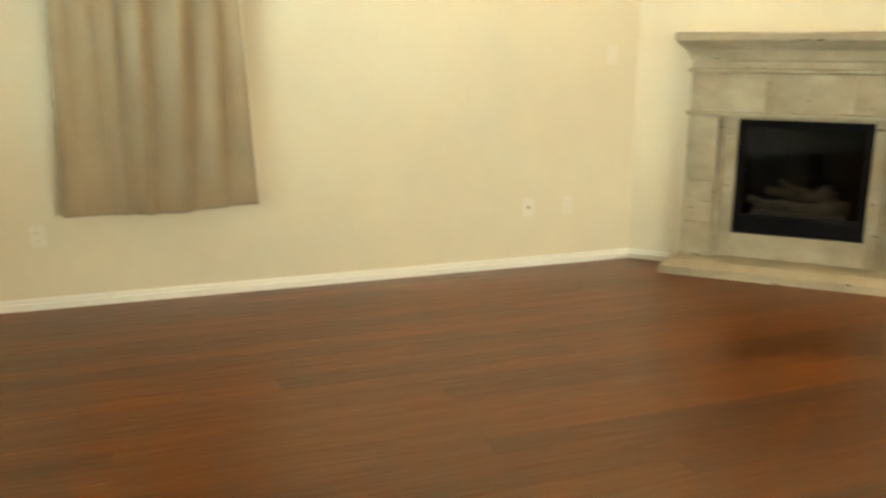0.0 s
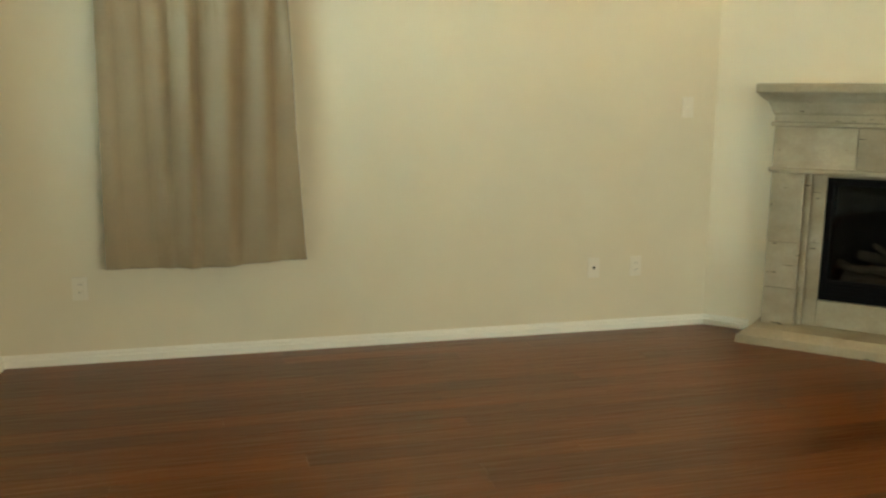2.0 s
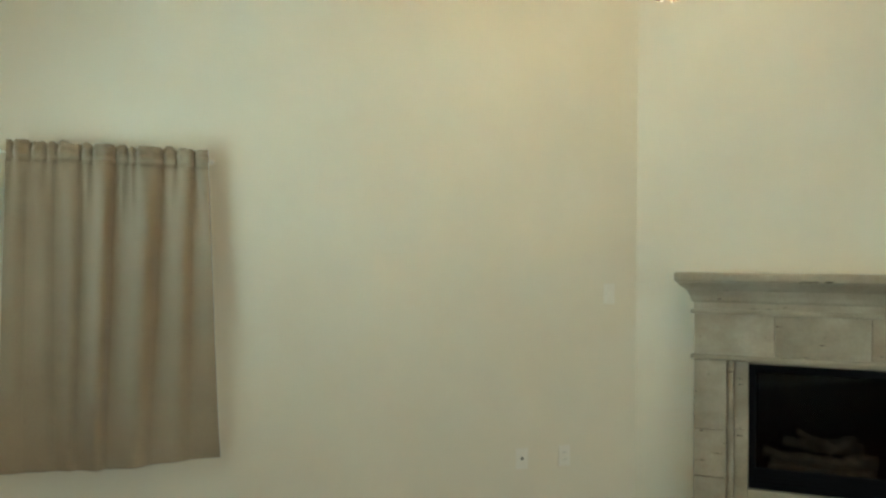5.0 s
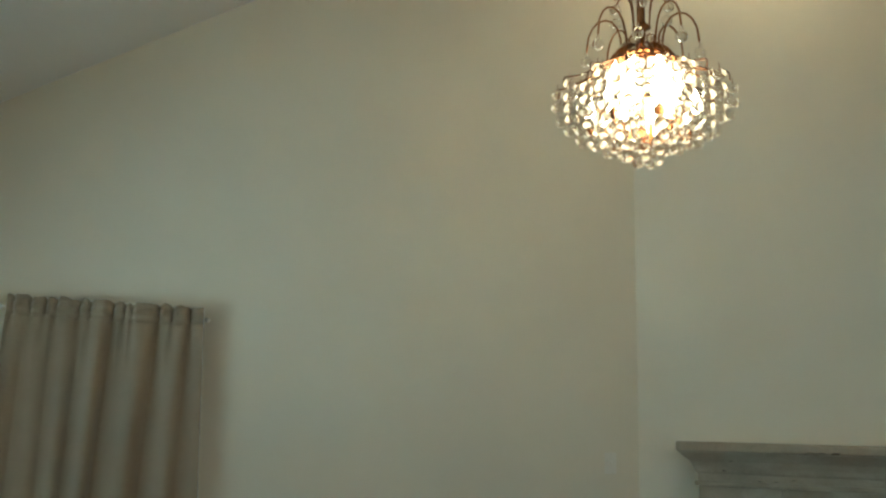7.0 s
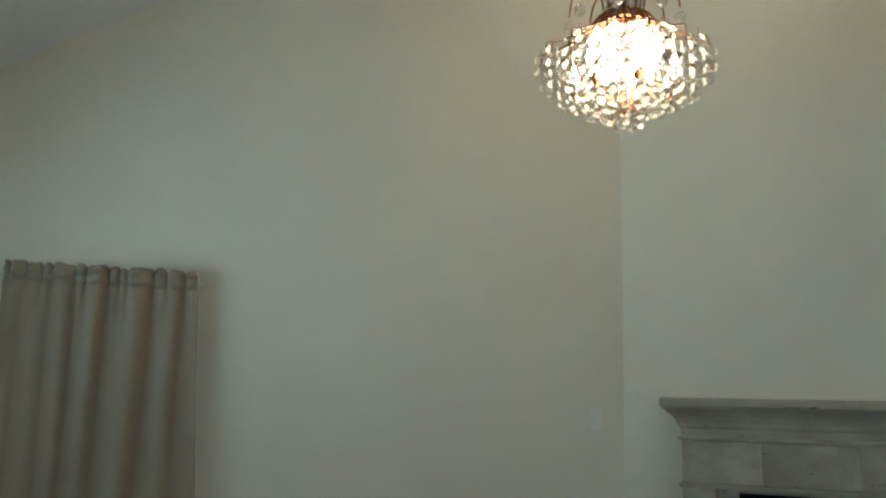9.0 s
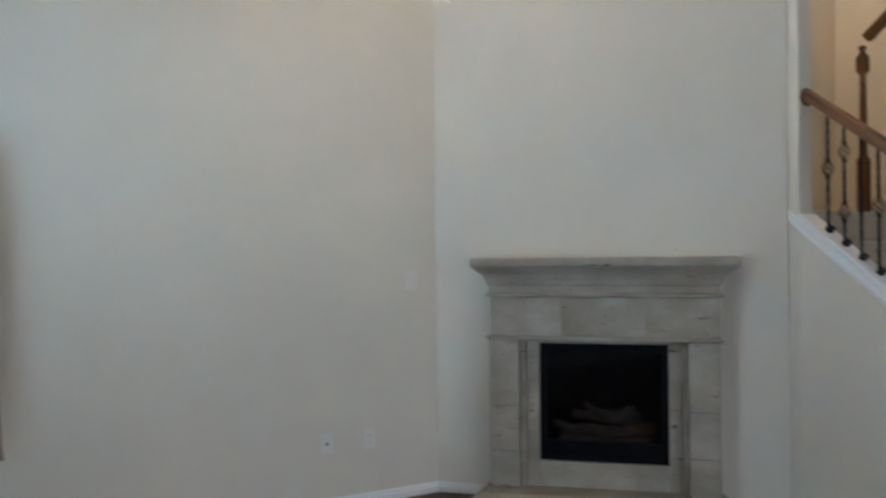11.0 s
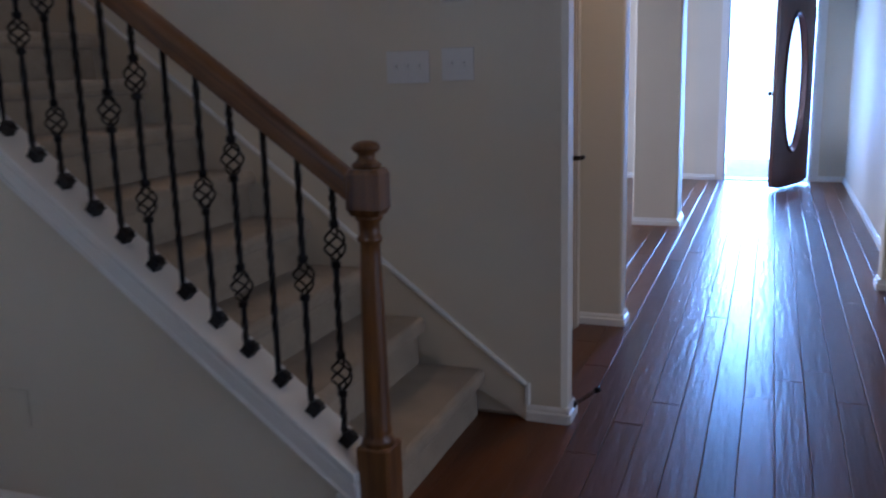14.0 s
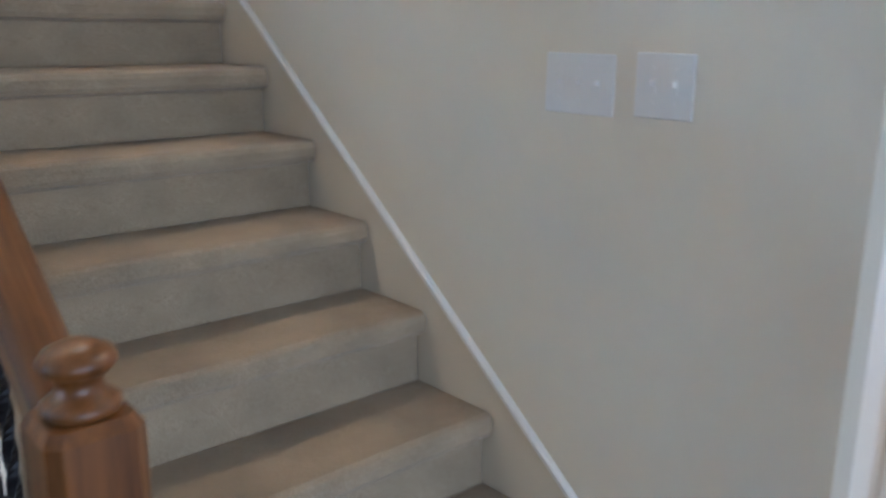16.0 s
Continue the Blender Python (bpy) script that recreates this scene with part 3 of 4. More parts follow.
# ---- fireplace; its own axes as the wall across the corner ----
def fireplace():
    f = thing("fireplace", F, "cast travertine fireplace surround with moulded mantel and raised hearth", "fireplace")
    C = 0.985

    def stone(name, box, bevel=0.004, label=""):
        return part(name, cube(*box, bevel, 2), STONE, f, label)

    # hearth: slab with sloping ends
    hb = bmesh.new()
    top, bot = 0.082, 0.0
    pts = [(C - 0.735, 0.315, bot), (C + 0.735, 0.315, bot), (C + 0.69, 0.002, bot), (C - 0.69, 0.002, bot)]
    tpt = [(C - 0.732, 0.311, 0.045), (C + 0.732, 0.311, 0.045), (C + 0.69, 0.002, 0.045), (C - 0.69, 0.002, 0.045)]
    cpt = [(C - 0.675, 0.262, top), (C + 0.675, 0.262, top), (C + 0.66, 0.002, top), (C - 0.66, 0.002, top)]
    rings = [[hb.verts.new(p) for p in ring] for ring in (pts, tpt, cpt)]
    for lo, hi in zip(rings, rings[1:]):
        for i in range(4):
            hb.faces.new((lo[i], lo[(i + 1) % 4], hi[(i + 1) % 4], hi[i]))
    hb.faces.new(rings[0][::-1])
    hb.faces.new(rings[-1])
    part("hearth", hb, STONE, f, "travertine hearth slab with a bevelled rim")
    # legs of three blocks each
    for s in (-1, 1):
        lo, hi = (C - 0.637, C - 0.468) if s < 0 else (C + 0.468, C + 0.637)
        for z0, z1 in ((0.083, 0.29), (0.292, 0.545), (0.547, 0.925)):
            stone("leg_block", (lo, hi, 0.002, 0.125, z0, z1), 0.003)
        # stepped inner edge
        i0, i1 = (C - 0.467, C - 0.435) if s < 0 else (C + 0.435, C + 0.467)
        stone("inner_moulding", (i0, i1, 0.002, 0.088, 0.083, 0.925), 0.008)
        j0, j1 = (C - 0.434, C - 0.363) if s < 0 else (C + 0.363, C + 0.434)
        for z0, z1 in ((0.083, 0.545), (0.547, 0.925)):
            stone("slip", (j0, j1, 0.002, 0.055, z0, z1), 0.003)
    stone("slip_bottom", (C - 0.362, C + 0.362, 0.002, 0.055, 0.083, 0.228), 0.003)
    stone("slip_top", (C - 0.362, C + 0.362, 0.002, 0.055, 0.905, 0.925), 0.003)
    # mouldings and frieze
    stone("lower_moulding", (C - 0.655, C + 0.655, 0.002, 0.145, 0.926, 0.952), 0.010)
    for u0, u1 in ((-0.637, -0.225), (-0.223, 0.236), (0.238, 0.637)):
        stone("frieze_block", (C + u0, C + u1, 0.002, 0.128, 0.953, 1.172), 0.003)
    stone("upper_moulding", (C - 0.657, C + 0.657, 0.002, 0.148, 1.173, 1.198), 0.010)
    # crown: a hollow curve stepping out to the shelf, mitred at the ends
    cb = bmesh.new()
    prof = [(0.0, 1.199), (0.0, 1.235), (0.012, 1.245), (0.018, 1.268), (0.034, 1.300), (0.062, 1.322), (0.082, 1.344)]
    rows = []
    for o, z in prof:
        rows.append([cb.verts.new(p) for p in ((C - 0.640 - o, 0.002, z), (C - 0.640 - o, 0.132 + o, z), (C + 0.640 + o, 0.132 + o, z), (C + 0.640 + o, 0.002, z))])
    for lo, hi in zip(rows, rows[1:]):
        for i in range(4):
            cb.faces.new((lo[i], lo[(i + 1) % 4], hi[(i + 1) % 4], hi[i]))
    cb.faces.new(rows[0][::-1])
    cb.faces.new(rows[-1])
    part("crown_moulding", cb, STONE, f)
    stone("mantel_shelf", (C - 0.730, C + 0.742, 0.002, 0.245, 1.345, 1.397), 0.012, "travertine mantel shelf with an eased edge")
    # gas insert
    ins = thing("gas_fire_insert", F @ Matrix.Translation((C, 0, 0)), "black gas fireplace insert with ceramic logs behind glass", "fireplace insert")
    box = bmesh.new()
    for b in ((-0.361, 0.361, -0.42, -0.40, 0.23, 0.903), (-0.361, -0.345, -0.40, 0.03, 0.23, 0.903), (0.345, 0.361, -0.40, 0.03, 0.23, 0.903), (-0.345, 0.345, -0.40, 0.03, 0.887, 0.903), (-0.345, 0.345, -0.40, 0.03, 0.23, 0.246)):
        cube(*b, bm=box)
    part("firebox", box, FIREBLACK, ins)
    fr = bmesh.new()
    for b in ((-0.345, -0.325, 0.012, 0.036, 0.247, 0.886), (0.325, 0.345, 0.012, 0.036, 0.247, 0.886), (-0.325, 0.325, 0.012, 0.036, 0.862, 0.886), (-0.325, 0.325, 0.012, 0.036, 0.247, 0.345)):
        cube(*b, bm=fr, bevel=0.002)
    part("door_frame", fr, FIREBLACK, ins)
    for z in (0.262, 0.282, 0.302, 0.322):
        part("louvre", cube(-0.31, 0.31, 0.036, 0.043, z, z + 0.010, 0.002), FIREBLACK, ins)
    pane = part("glass_front", cube(-0.325, 0.325, 0.016, 0.020, 0.345, 0.862), FIREPANE, ins, "smoked glass front")
    pane.visible_shadow = False
    part("ember_bed", cube(-0.27, 0.27, -0.28, -0.03, 0.247, 0.36, 0.02, 2), LOG, ins)
    for (x, y, z, yaw, tilt, ln, r) in ((-0.14, -0.09, 0.40, 8, 4, 0.30, 0.036), (0.13, -0.10, 0.395, -14, -3, 0.30, 0.034), (0.0, -0.20, 0.45, 3, 2, 0.40, 0.042), (-0.03, -0.14, 0.485, 38, 14, 0.24, 0.028), (0.09, -0.15, 0.475, -48, -10, 0.22, 0.026)):
        pts, tap = [], []
        for k in range(9):
            q = k / 8 - 0.5
            pts.append((q * ln, 0.010 * math.sin(7 * q + x * 20), 0.008 * math.sin(9 * q)))
            tap.append(0.85 + 0.25 * math.sin(3 * q + x * 9))
        part("log", tube(pts, r, 9, taper=tap), LOG, ins, smooth=True, m=pose(x, y, z, 0, tilt, yaw))




def gas_key():
    k = thing("gas_key", F @ pose(0.985 + 0.392, 0.056, 0.46), "small chrome gas key plate on the fireplace surround", "gas key")
    part("escutcheon", lathe([(0.016, 0.0), (0.016, 0.003), (0.010, 0.006)], 16), CHROME, k, smooth=True, m=pose(0, 0, 0, -90, 0, 0))
    part("key", cube(-0.003, 0.003, 0.006, 0.030, -0.022, 0.022, 0.002), CHROME, k)


CHROME = simple("chrome", (0.75, 0.75, 0.74), 0.2, 1.0, 30, 0.0001, 0.03)
gas_key()
FIREPANE, _n, _l, _p = mat("smoked_fire_glass")
_p.inputs["Base Color"].default_value = (0.20, 0.20, 0.21, 1)
_p.inputs["IOR"].default_value = 1.3
_p.inputs["Transmission Weight"].default_value, _p.inputs["Roughness"].default_value = 1.0, 0.03
fireplace()


# ---- stairs ----
def step_mesh(name, wide, rise, run):
    """A carpeted step with a rounded nosing: local x across, y up the flight from the nosing, z up from the floor under it."""
    prof = [(0.030, 0.0), (0.034, rise - 0.080), (0.034, rise - 0.066), (0.028, rise - 0.061), (0.008, rise - 0.056), (0.0, rise - 0.042), (-0.001, rise - 0.020), (0.005, rise - 0.007), (0.018, rise), (run + 0.03, rise), (run + 0.03, 0.0)]
    bm = bmesh.new()
    nx = 14
    cols = []
    for i in range(nx + 1):
        x = wide * i / nx
        cols.append([bm.verts.new((x, y + 0.003 * noise.noise(Vector((x * 5, y * 9, 1.0 + z))), z + 0.003 * noise.noise(Vector((x * 4, y * 8, z + 4))) * (z > 0.1))) for y, z in prof])
    k = len(prof)
    for a, b in zip(cols, cols[1:]):
        for j in range(k):
            bm.faces.new((a[j], a[(j + 1) % k], b[(j + 1) % k], b[j]))
    bm.faces.new(cols[0])
    bm.faces.new(cols[-1][::-1])
    return mesh_of(name, bm, CARPET)


Y1 = 2.547      # nosing of the first step
stairs = thing("staircase", pose(XK + 0.12, Y1, 0), "straight flight of beige carpeted stairs rising to a landing", "stairs")
step = step_mesh("step", XS - XK - 0.138, RISE, RUN)
for k in range(8):
    part("step", step, CARPET, stairs, m=pose(0.002, RUN * k, RISE * k))
LZ = RISE * 9
part("landing", cube(0.002, 7.55 - XK - 0.122, RUN * 8 + 0.028, YW - Y1 - 0.002, LZ - 0.16, LZ, 0.012, 2), CARPET, stairs)
part("landing_riser", cube(0.002, XS - XK - 0.136, RUN * 8 + 0.012, RUN * 8 + 0.05, RISE * 8 + 0.001, LZ - 0.002, 0.010, 2), CARPET, stairs)
# closed side board against the wall, with a moulded top edge
skirt0 = 2.385


def skirt_line(y):
    return 0.131 + 0.782 * (y - skirt0)


part("skirt_board", yz_prism([(skirt0 - Y1, 0), (4.46 - Y1, skirt_line(4.46) - 0.62), (4.46 - Y1, skirt_line(4.46)), (skirt0 - Y1, skirt_line(skirt0))], XS - XK - 0.134, XS - XK - 0.121), WALL, stairs, "painted side board")
slope = math.hypot(1, 0.782)
part("skirt_bead", yz_prism([(skirt0 - Y1, skirt_line(skirt0) - 0.004), (4.46 - Y1, skirt_line(4.46) - 0.004), (4.46 - Y1, skirt_line(4.46) + 0.018), (skirt0 - Y1, skirt_line(skirt0) + 0.018)], XS - XK - 0.142, XS - XK - 0.121, 0.004), TRIM, stairs, "white bead along the side board")
part("skirt_bead", cube(XS - XK - 0.142, XS - XK - 0.121, skirt0 - Y1 - 0.013, skirt0 - Y1 + 0.004, 0.061, skirt_line(skirt0) + 0.016, 0.003), TRIM, stairs)

upper = thing("upper_staircase", pose(XS + 0.122, 4.455, LZ), "second carpeted flight turning back from the landing", "stairs")
ustep = step_mesh("step", 7.55 - XS - 0.126, RISE, RUN)
for k in range(8):
    part("step", ustep, CARPET, upper, m=pose(7.55 - XS - 0.124, -RUN * k - 0.0, RISE * k, 0, 0, 180))


# sloping cap and trim on the wall under the stairs
cap = thing("stair_wall_cap", pose(XK, 2.538, 0), "white painted sloping cap and trim on the stair wall", "trim", kind="structure")


def sloped(y0, y1, lo, hi, x0, x1, bevel=0.004, line=cap_line, base=2.538):
    return yz_prism([(y0 - base, line(y0) + lo), (y1 - base, line(y1) + lo), (y1 - base, line(y1) + hi), (y0 - base, line(y0) + hi)], x0, x1, bevel)


part("cap", sloped(2.527, 4.234, -0.03, 0.0, -0.012, 0.135), TRIM, cap)
part("trim", sloped(2.538, 4.30, -0.078, -0.031, -0.012, 0.0, 0.003), TRIM, cap)
part("bead", sloped(2.538, 4.30, -0.092, -0.079, -0.018, 0.0, 0.004), TRIM, cap)
part("end_board", yz_prism([(-0.012, 0), (0.0, 0), (0.0, cap_line(2.538) - 0.032), (-0.012, cap_line(2.527) - 0.032)], -0.012, 0.132), TRIM, cap)
part("end_trim", cube(-0.012, 0.0, 0.0, 0.05, 0.061, cap_line(2.538) - 0.07, 0.003), TRIM, cap)


# balustrade
def bar_mesh(length, twists):
    """Square iron bar; twisted along the given (start, end, turns) stretches."""
    bm = bmesh.new()
    n = 72
    rings = []
    for i in range(n + 1):
        z = length * i / n
        a = math.pi / 4
        for s, e, turns in twists:
            q = min(1, max(0, (z - s) / (e - s)))
            a += 2 * math.pi * turns * q
        h = 0.0092
        rings.append([bm.verts.new((h * math.cos(a + k * math.pi / 2), h * math.sin(a + k * math.pi / 2), z)) for k in range(4)])
    for lo, hi in zip(rings, rings[1:]):
        for k in range(4):
            bm.faces.new((lo[k], lo[(k + 1) % 4], hi[(k + 1) % 4], hi[k]))
    bm.faces.new(rings[0][::-1])
    bm.faces.new(rings[-1])
    return bm


def basket_mesh():
    """Four iron wires that wind round an open cage, with a collar above and below."""
    bm = bmesh.new()
    for w in range(4):
        pts = []
        for i in range(15):
            q = i / 14
            r = 0.004 + 0.024 * math.sin(math.pi * q) ** 0.8
            a = w * math.pi / 2 + 2 * math.pi * 0.62 * q
            pts.append((r * math.cos(a), r * math.sin(a), (q - 0.5) * 0.086))
        tube(pts, 0.0034, 5, bm)
    for z in (-0.052, 0.052):
        cube(-0.0105, 0.0105, -0.0105, 0.0105, z - 0.009, z + 0.009, 0.002, bm=bm)
    return mesh_of("basket", bm, IRON, True)


BL = 0.70
BASKET = basket_mesh()
TYPES = []
for baskets in ((0.275 * BL, 0.765 * BL), (0.53 * BL,), ()):
    stops = sorted(baskets)
    bm = bmesh.new()
    if not stops:
        merge(bm, bar_mesh(BL, [(0.14, BL - 0.12, 2.25)]))
    else:
        z = 0.0
        for s in stops + [None]:
            e = BL if s is None else s - 0.05
            merge(bm, bar_mesh(e - z, [(0.03, e - z - 0.03, 1.0 if e - z > 0.2 else 0.5)]), Matrix.Translation((0, 0, z)))
            z = e if s is None else s + 0.05
    TYPES.append((mesh_of("baluster", bm, IRON), stops))
shoe_bm = bmesh.new()
for (h0, h1, w0, w1) in ((0.0, 0.026, 0.0165, 0.0165), (0.026, 0.031, 0.019, 0.019), (0.031, 0.042, 0.016, 0.010)):
    ring = [[shoe_bm.verts.new((sx * w, sy * w, h)) for sx, sy in ((-1, -1), (1, -1), (1, 1), (-1, 1))] for h, w in ((h0, w0), (h1, w1))]
    for i in range(4):
        shoe_bm.faces.new((ring[0][i], ring[0][(i + 1) % 4], ring[1][(i + 1) % 4], ring[1][i]))
    shoe_bm.faces.new(ring[0][::-1])
    shoe_bm.faces.new(ring[1])
SHOE = mesh_of("shoe", shoe_bm, IRON)
TILT = math.degrees(math.atan(SL))


def handrail_mesh(length):
    """Rounded oak rail along local y."""
    side = [(0.0265, -0.027), (0.029, -0.024), (0.030, -0.010), (0.0305, 0.006), (0.0305, 0.014), (0.0285, 0.022), (0.024, 0.028), (0.017, 0.0325), (0.009, 0.0348)]
    out = [(-x, z) for x, z in side] + [(0.0, 0.0355)] + side[::-1]
    m = Matrix(((-1, 0, 0, 0), (0, 0, 1, 0), (0, 1, 0, 0), (0, 0, 0, 1)))
    return prism(out, length, m)


def newel(parent, m, height):
    nw = new("newel_post")
    nw.parent = parent
    nw.matrix_basis = m
    me = bmesh.new()
    cube(-0.046, 0.046, -0.046, 0.046, 0, 0.36, 0.006, bm=me)
    part("base_block", me, OAK, nw)
    part("shaft", lathe([(0.044, 0.360), (0.040, 0.376), (0.033, 0.386), (0.036, 0.396), (0.0335, 0.41), (0.0325, 0.55), (0.029, 0.75), (0.026, 0.86), (0.025, height - 0.255), (0.031, height - 0.247), (0.031, height - 0.238), (0.026, height - 0.232), (0.027, height - 0.200), (0.034, height - 0.192), (0.034, height - 0.183)], 28), OAK, nw, smooth=True)
    me = bmesh.new()
    h, c = 0.0455, 0.013
    ring = [(h, -h + c), (h, h - c), (h - c, h), (-h + c, h), (-h, h - c), (-h, -h + c), (-h + c, -h), (h - c, -h)]
    levels = []
    for z, k in ((height - 0.182, 0.80), (height - 0.166, 1.0), (height - 0.080, 1.0), (height - 0.068, 0.84)):
        levels.append([me.verts.new((x * k, y * k, z)) for x, y in ring])
    for lo, hi in zip(levels, levels[1:]):
        for i in range(8):
            me.faces.new((lo[i], lo[(i + 1) % 8], hi[(i + 1) % 8], hi[i]))
    me.faces.new(levels[0][::-1])
    me.faces.new(levels[-1])
    part("head_block", me, OAK, nw)
    part("finial", lathe([(0.031, height - 0.070), (0.036, height - 0.064), (0.036, height - 0.057), (0.030, height - 0.052), (0.0235, height - 0.048), (0.0215, height - 0.040), (0.0225, height - 0.032), (0.029, height - 0.028), (0.0350, height - 0.021), (0.0352, height - 0.016), (0.030, height - 0.008), (0.018, height - 0.002), (0.002, height)], 28), OAK, nw, smooth=True)
    return nw


rail = thing("stair_balustrade", pose(XK + 0.062, 2.492, 0), "oak handrail and newel on black wrought-iron basket balusters", "balustrade")
newel(rail, pose(-0.004, -0.002, 0), 1.142)


RS = 0.737


def rail_line(y):
    """Underside of the handrail."""
    return 1.004 + RS * (y - 2.548)


ry0, ry1 = 2.527, 4.225
part("handrail", handrail_mesh(math.hypot(ry1 - ry0, RS * (ry1 - ry0))), OAKRAIL, rail, "stained oak handrail", False, pose(0, ry0 - 2.492, rail_line(ry0) + 0.032, math.degrees(math.atan(RS)), 0, 0))
part("rosette", lathe([(0.05, 0), (0.05, 0.008), (0.042, 0.014)], 20), OAK, rail, m=pose(0, ry1 - 2.492 + 0.007, rail_line(ry1) + 0.02, 90, 0, 0))
for k in range(17):
    y = 2.590 + 0.0945 * k
    data, stops = TYPES[k % 3]
    b = part("baluster", data, IRON, rail, m=pose(0, y - 2.492, cap_line(y) - 0.002, 0, 0, 45) @ Matrix.Diagonal((1, 1, (rail_line(y) - cap_line(y) + 0.012) / BL, 1)))
    for s in stops:
        part("basket", BASKET, IRON, b, m=pose(0, 0, s, 0, 0, 20 * k))
    part("shoe", SHOE, IRON, b, m=pose(0, 0, 0, 0, 0, -45) @ pose(0, 0, 0.001, TILT, 0, 0))

# upper balustrade, on the wall beside the stairs
urail = thing("upper_balustrade", pose(XS + 0.06, 4.65, LZ), "oak handrail and iron balusters of the upper flight", "balustrade")
newel(urail, pose(0, 0.0, 0) @ Matrix.Diagonal((0.72, 0.72, 1, 1)), 1.10)
UT = math.degrees(math.atan(UP))


def ustr(y0, y1, lo, hi, x0, x1):
    return yz_prism([(y0 - 4.65, upper_line(y0) + lo - LZ), (y1 - 4.65, upper_line(y1) + lo - LZ), (y1 - 4.65, upper_line(y1) + hi - LZ), (y0 - 4.65, upper_line(y0) + hi - LZ)], x0, x1, 0.004)


ucap = thing("upper_stair_cap", pose(XS, 4.65, LZ), "white painted sloping cap of the upper flight", "trim", kind="structure")
part("cap", ustr(YH + 0.01, 4.46, 0.001, 0.03, -0.014, 0.134), TRIM, ucap)
part("trim", ustr(YH + 0.01, 4.46, -0.09, 0.0, -0.014, -0.001), TRIM, ucap)
part("handrail", handrail_mesh(2.4 * math.hypot(1, UP)), OAKRAIL, urail, "stained oak handrail", False, pose(0, -0.03, upper_line(4.57) + BL - LZ + 0.03, UT, 0, 180))
for k in range(22):
    y = 4.44 - 0.0945 * k
    data, stops = TYPES[k % 3]
    b = part("baluster", data, IRON, urail, m=pose(0, y - 4.65, upper_line(y) + 0.028 - LZ, 0, 0, 45))
    for s in stops:
        part("basket", BASKET, IRON, b, m=pose(0, 0, s, 0, 0, 20 * k))
    part("shoe", SHOE, IRON, b, m=pose(0, 0, 0, 0, 0, -45) @ pose(0, 0, 0.001, -UT, 0, 0))


# ---- hall doors ----
def closet_door():
    w = thing("door_1", pose(6.54, 2.46, 0), "beige painted panel door, closed, with a dark lever handle", "door", kind="structure")
    part("jamb", merge(merge(cube(0.001, 0.02, -0.006, 0.11, 0, 2.058), cube(0.89, 0.909, -0.006, 0.11, 0, 2.058)), cube(0.02, 0.89, -0.006, 0.11, 2.04, 2.058)), DOORPAINT, w)
    leaf = part("leaf", cube(0.022, 0.888, 0.0, 0.035, 0.008, 2.038, 0.003), DOORPAINT, w)
    for z0, z1 in ((0.2, 0.85), (0.98, 1.88)):
        for x0, x1 in ((0.12, 0.41), (0.50, 0.79)):
            part("panel", cube(x0, x1, -0.008, 0.001, z0, z1, 0.006), DOORPAINT, leaf)
    cas = bmesh.new()
    for b in ((-0.055, 0.0, -0.016, -0.001, 0, 2.058), (0.91, 0.965, -0.016, -0.001, 0, 2.058), (-0.055, 0.965, -0.016, -0.001, 2.059, 2.115)):
        cube(*b, bm=cas, bevel=0.004)
    part("casing", cas, DOORPAINT, w)
    h = part("handle", lathe([(0.028, 0), (0.028, 0.006), (0.012, 0.010), (0.010, 0.05)], 16), BRONZE, leaf, "dark bronze lever handle", m=pose(0.80, 0, 0.870, 90, 0, 0))
    part("lever", tube([(0.80, -0.047, 0.870), (0.835, -0.054, 0.871), (0.868, -0.050, 0.868)], 0.011, 8), BRONZE, leaf, smooth=True)


closet_door()


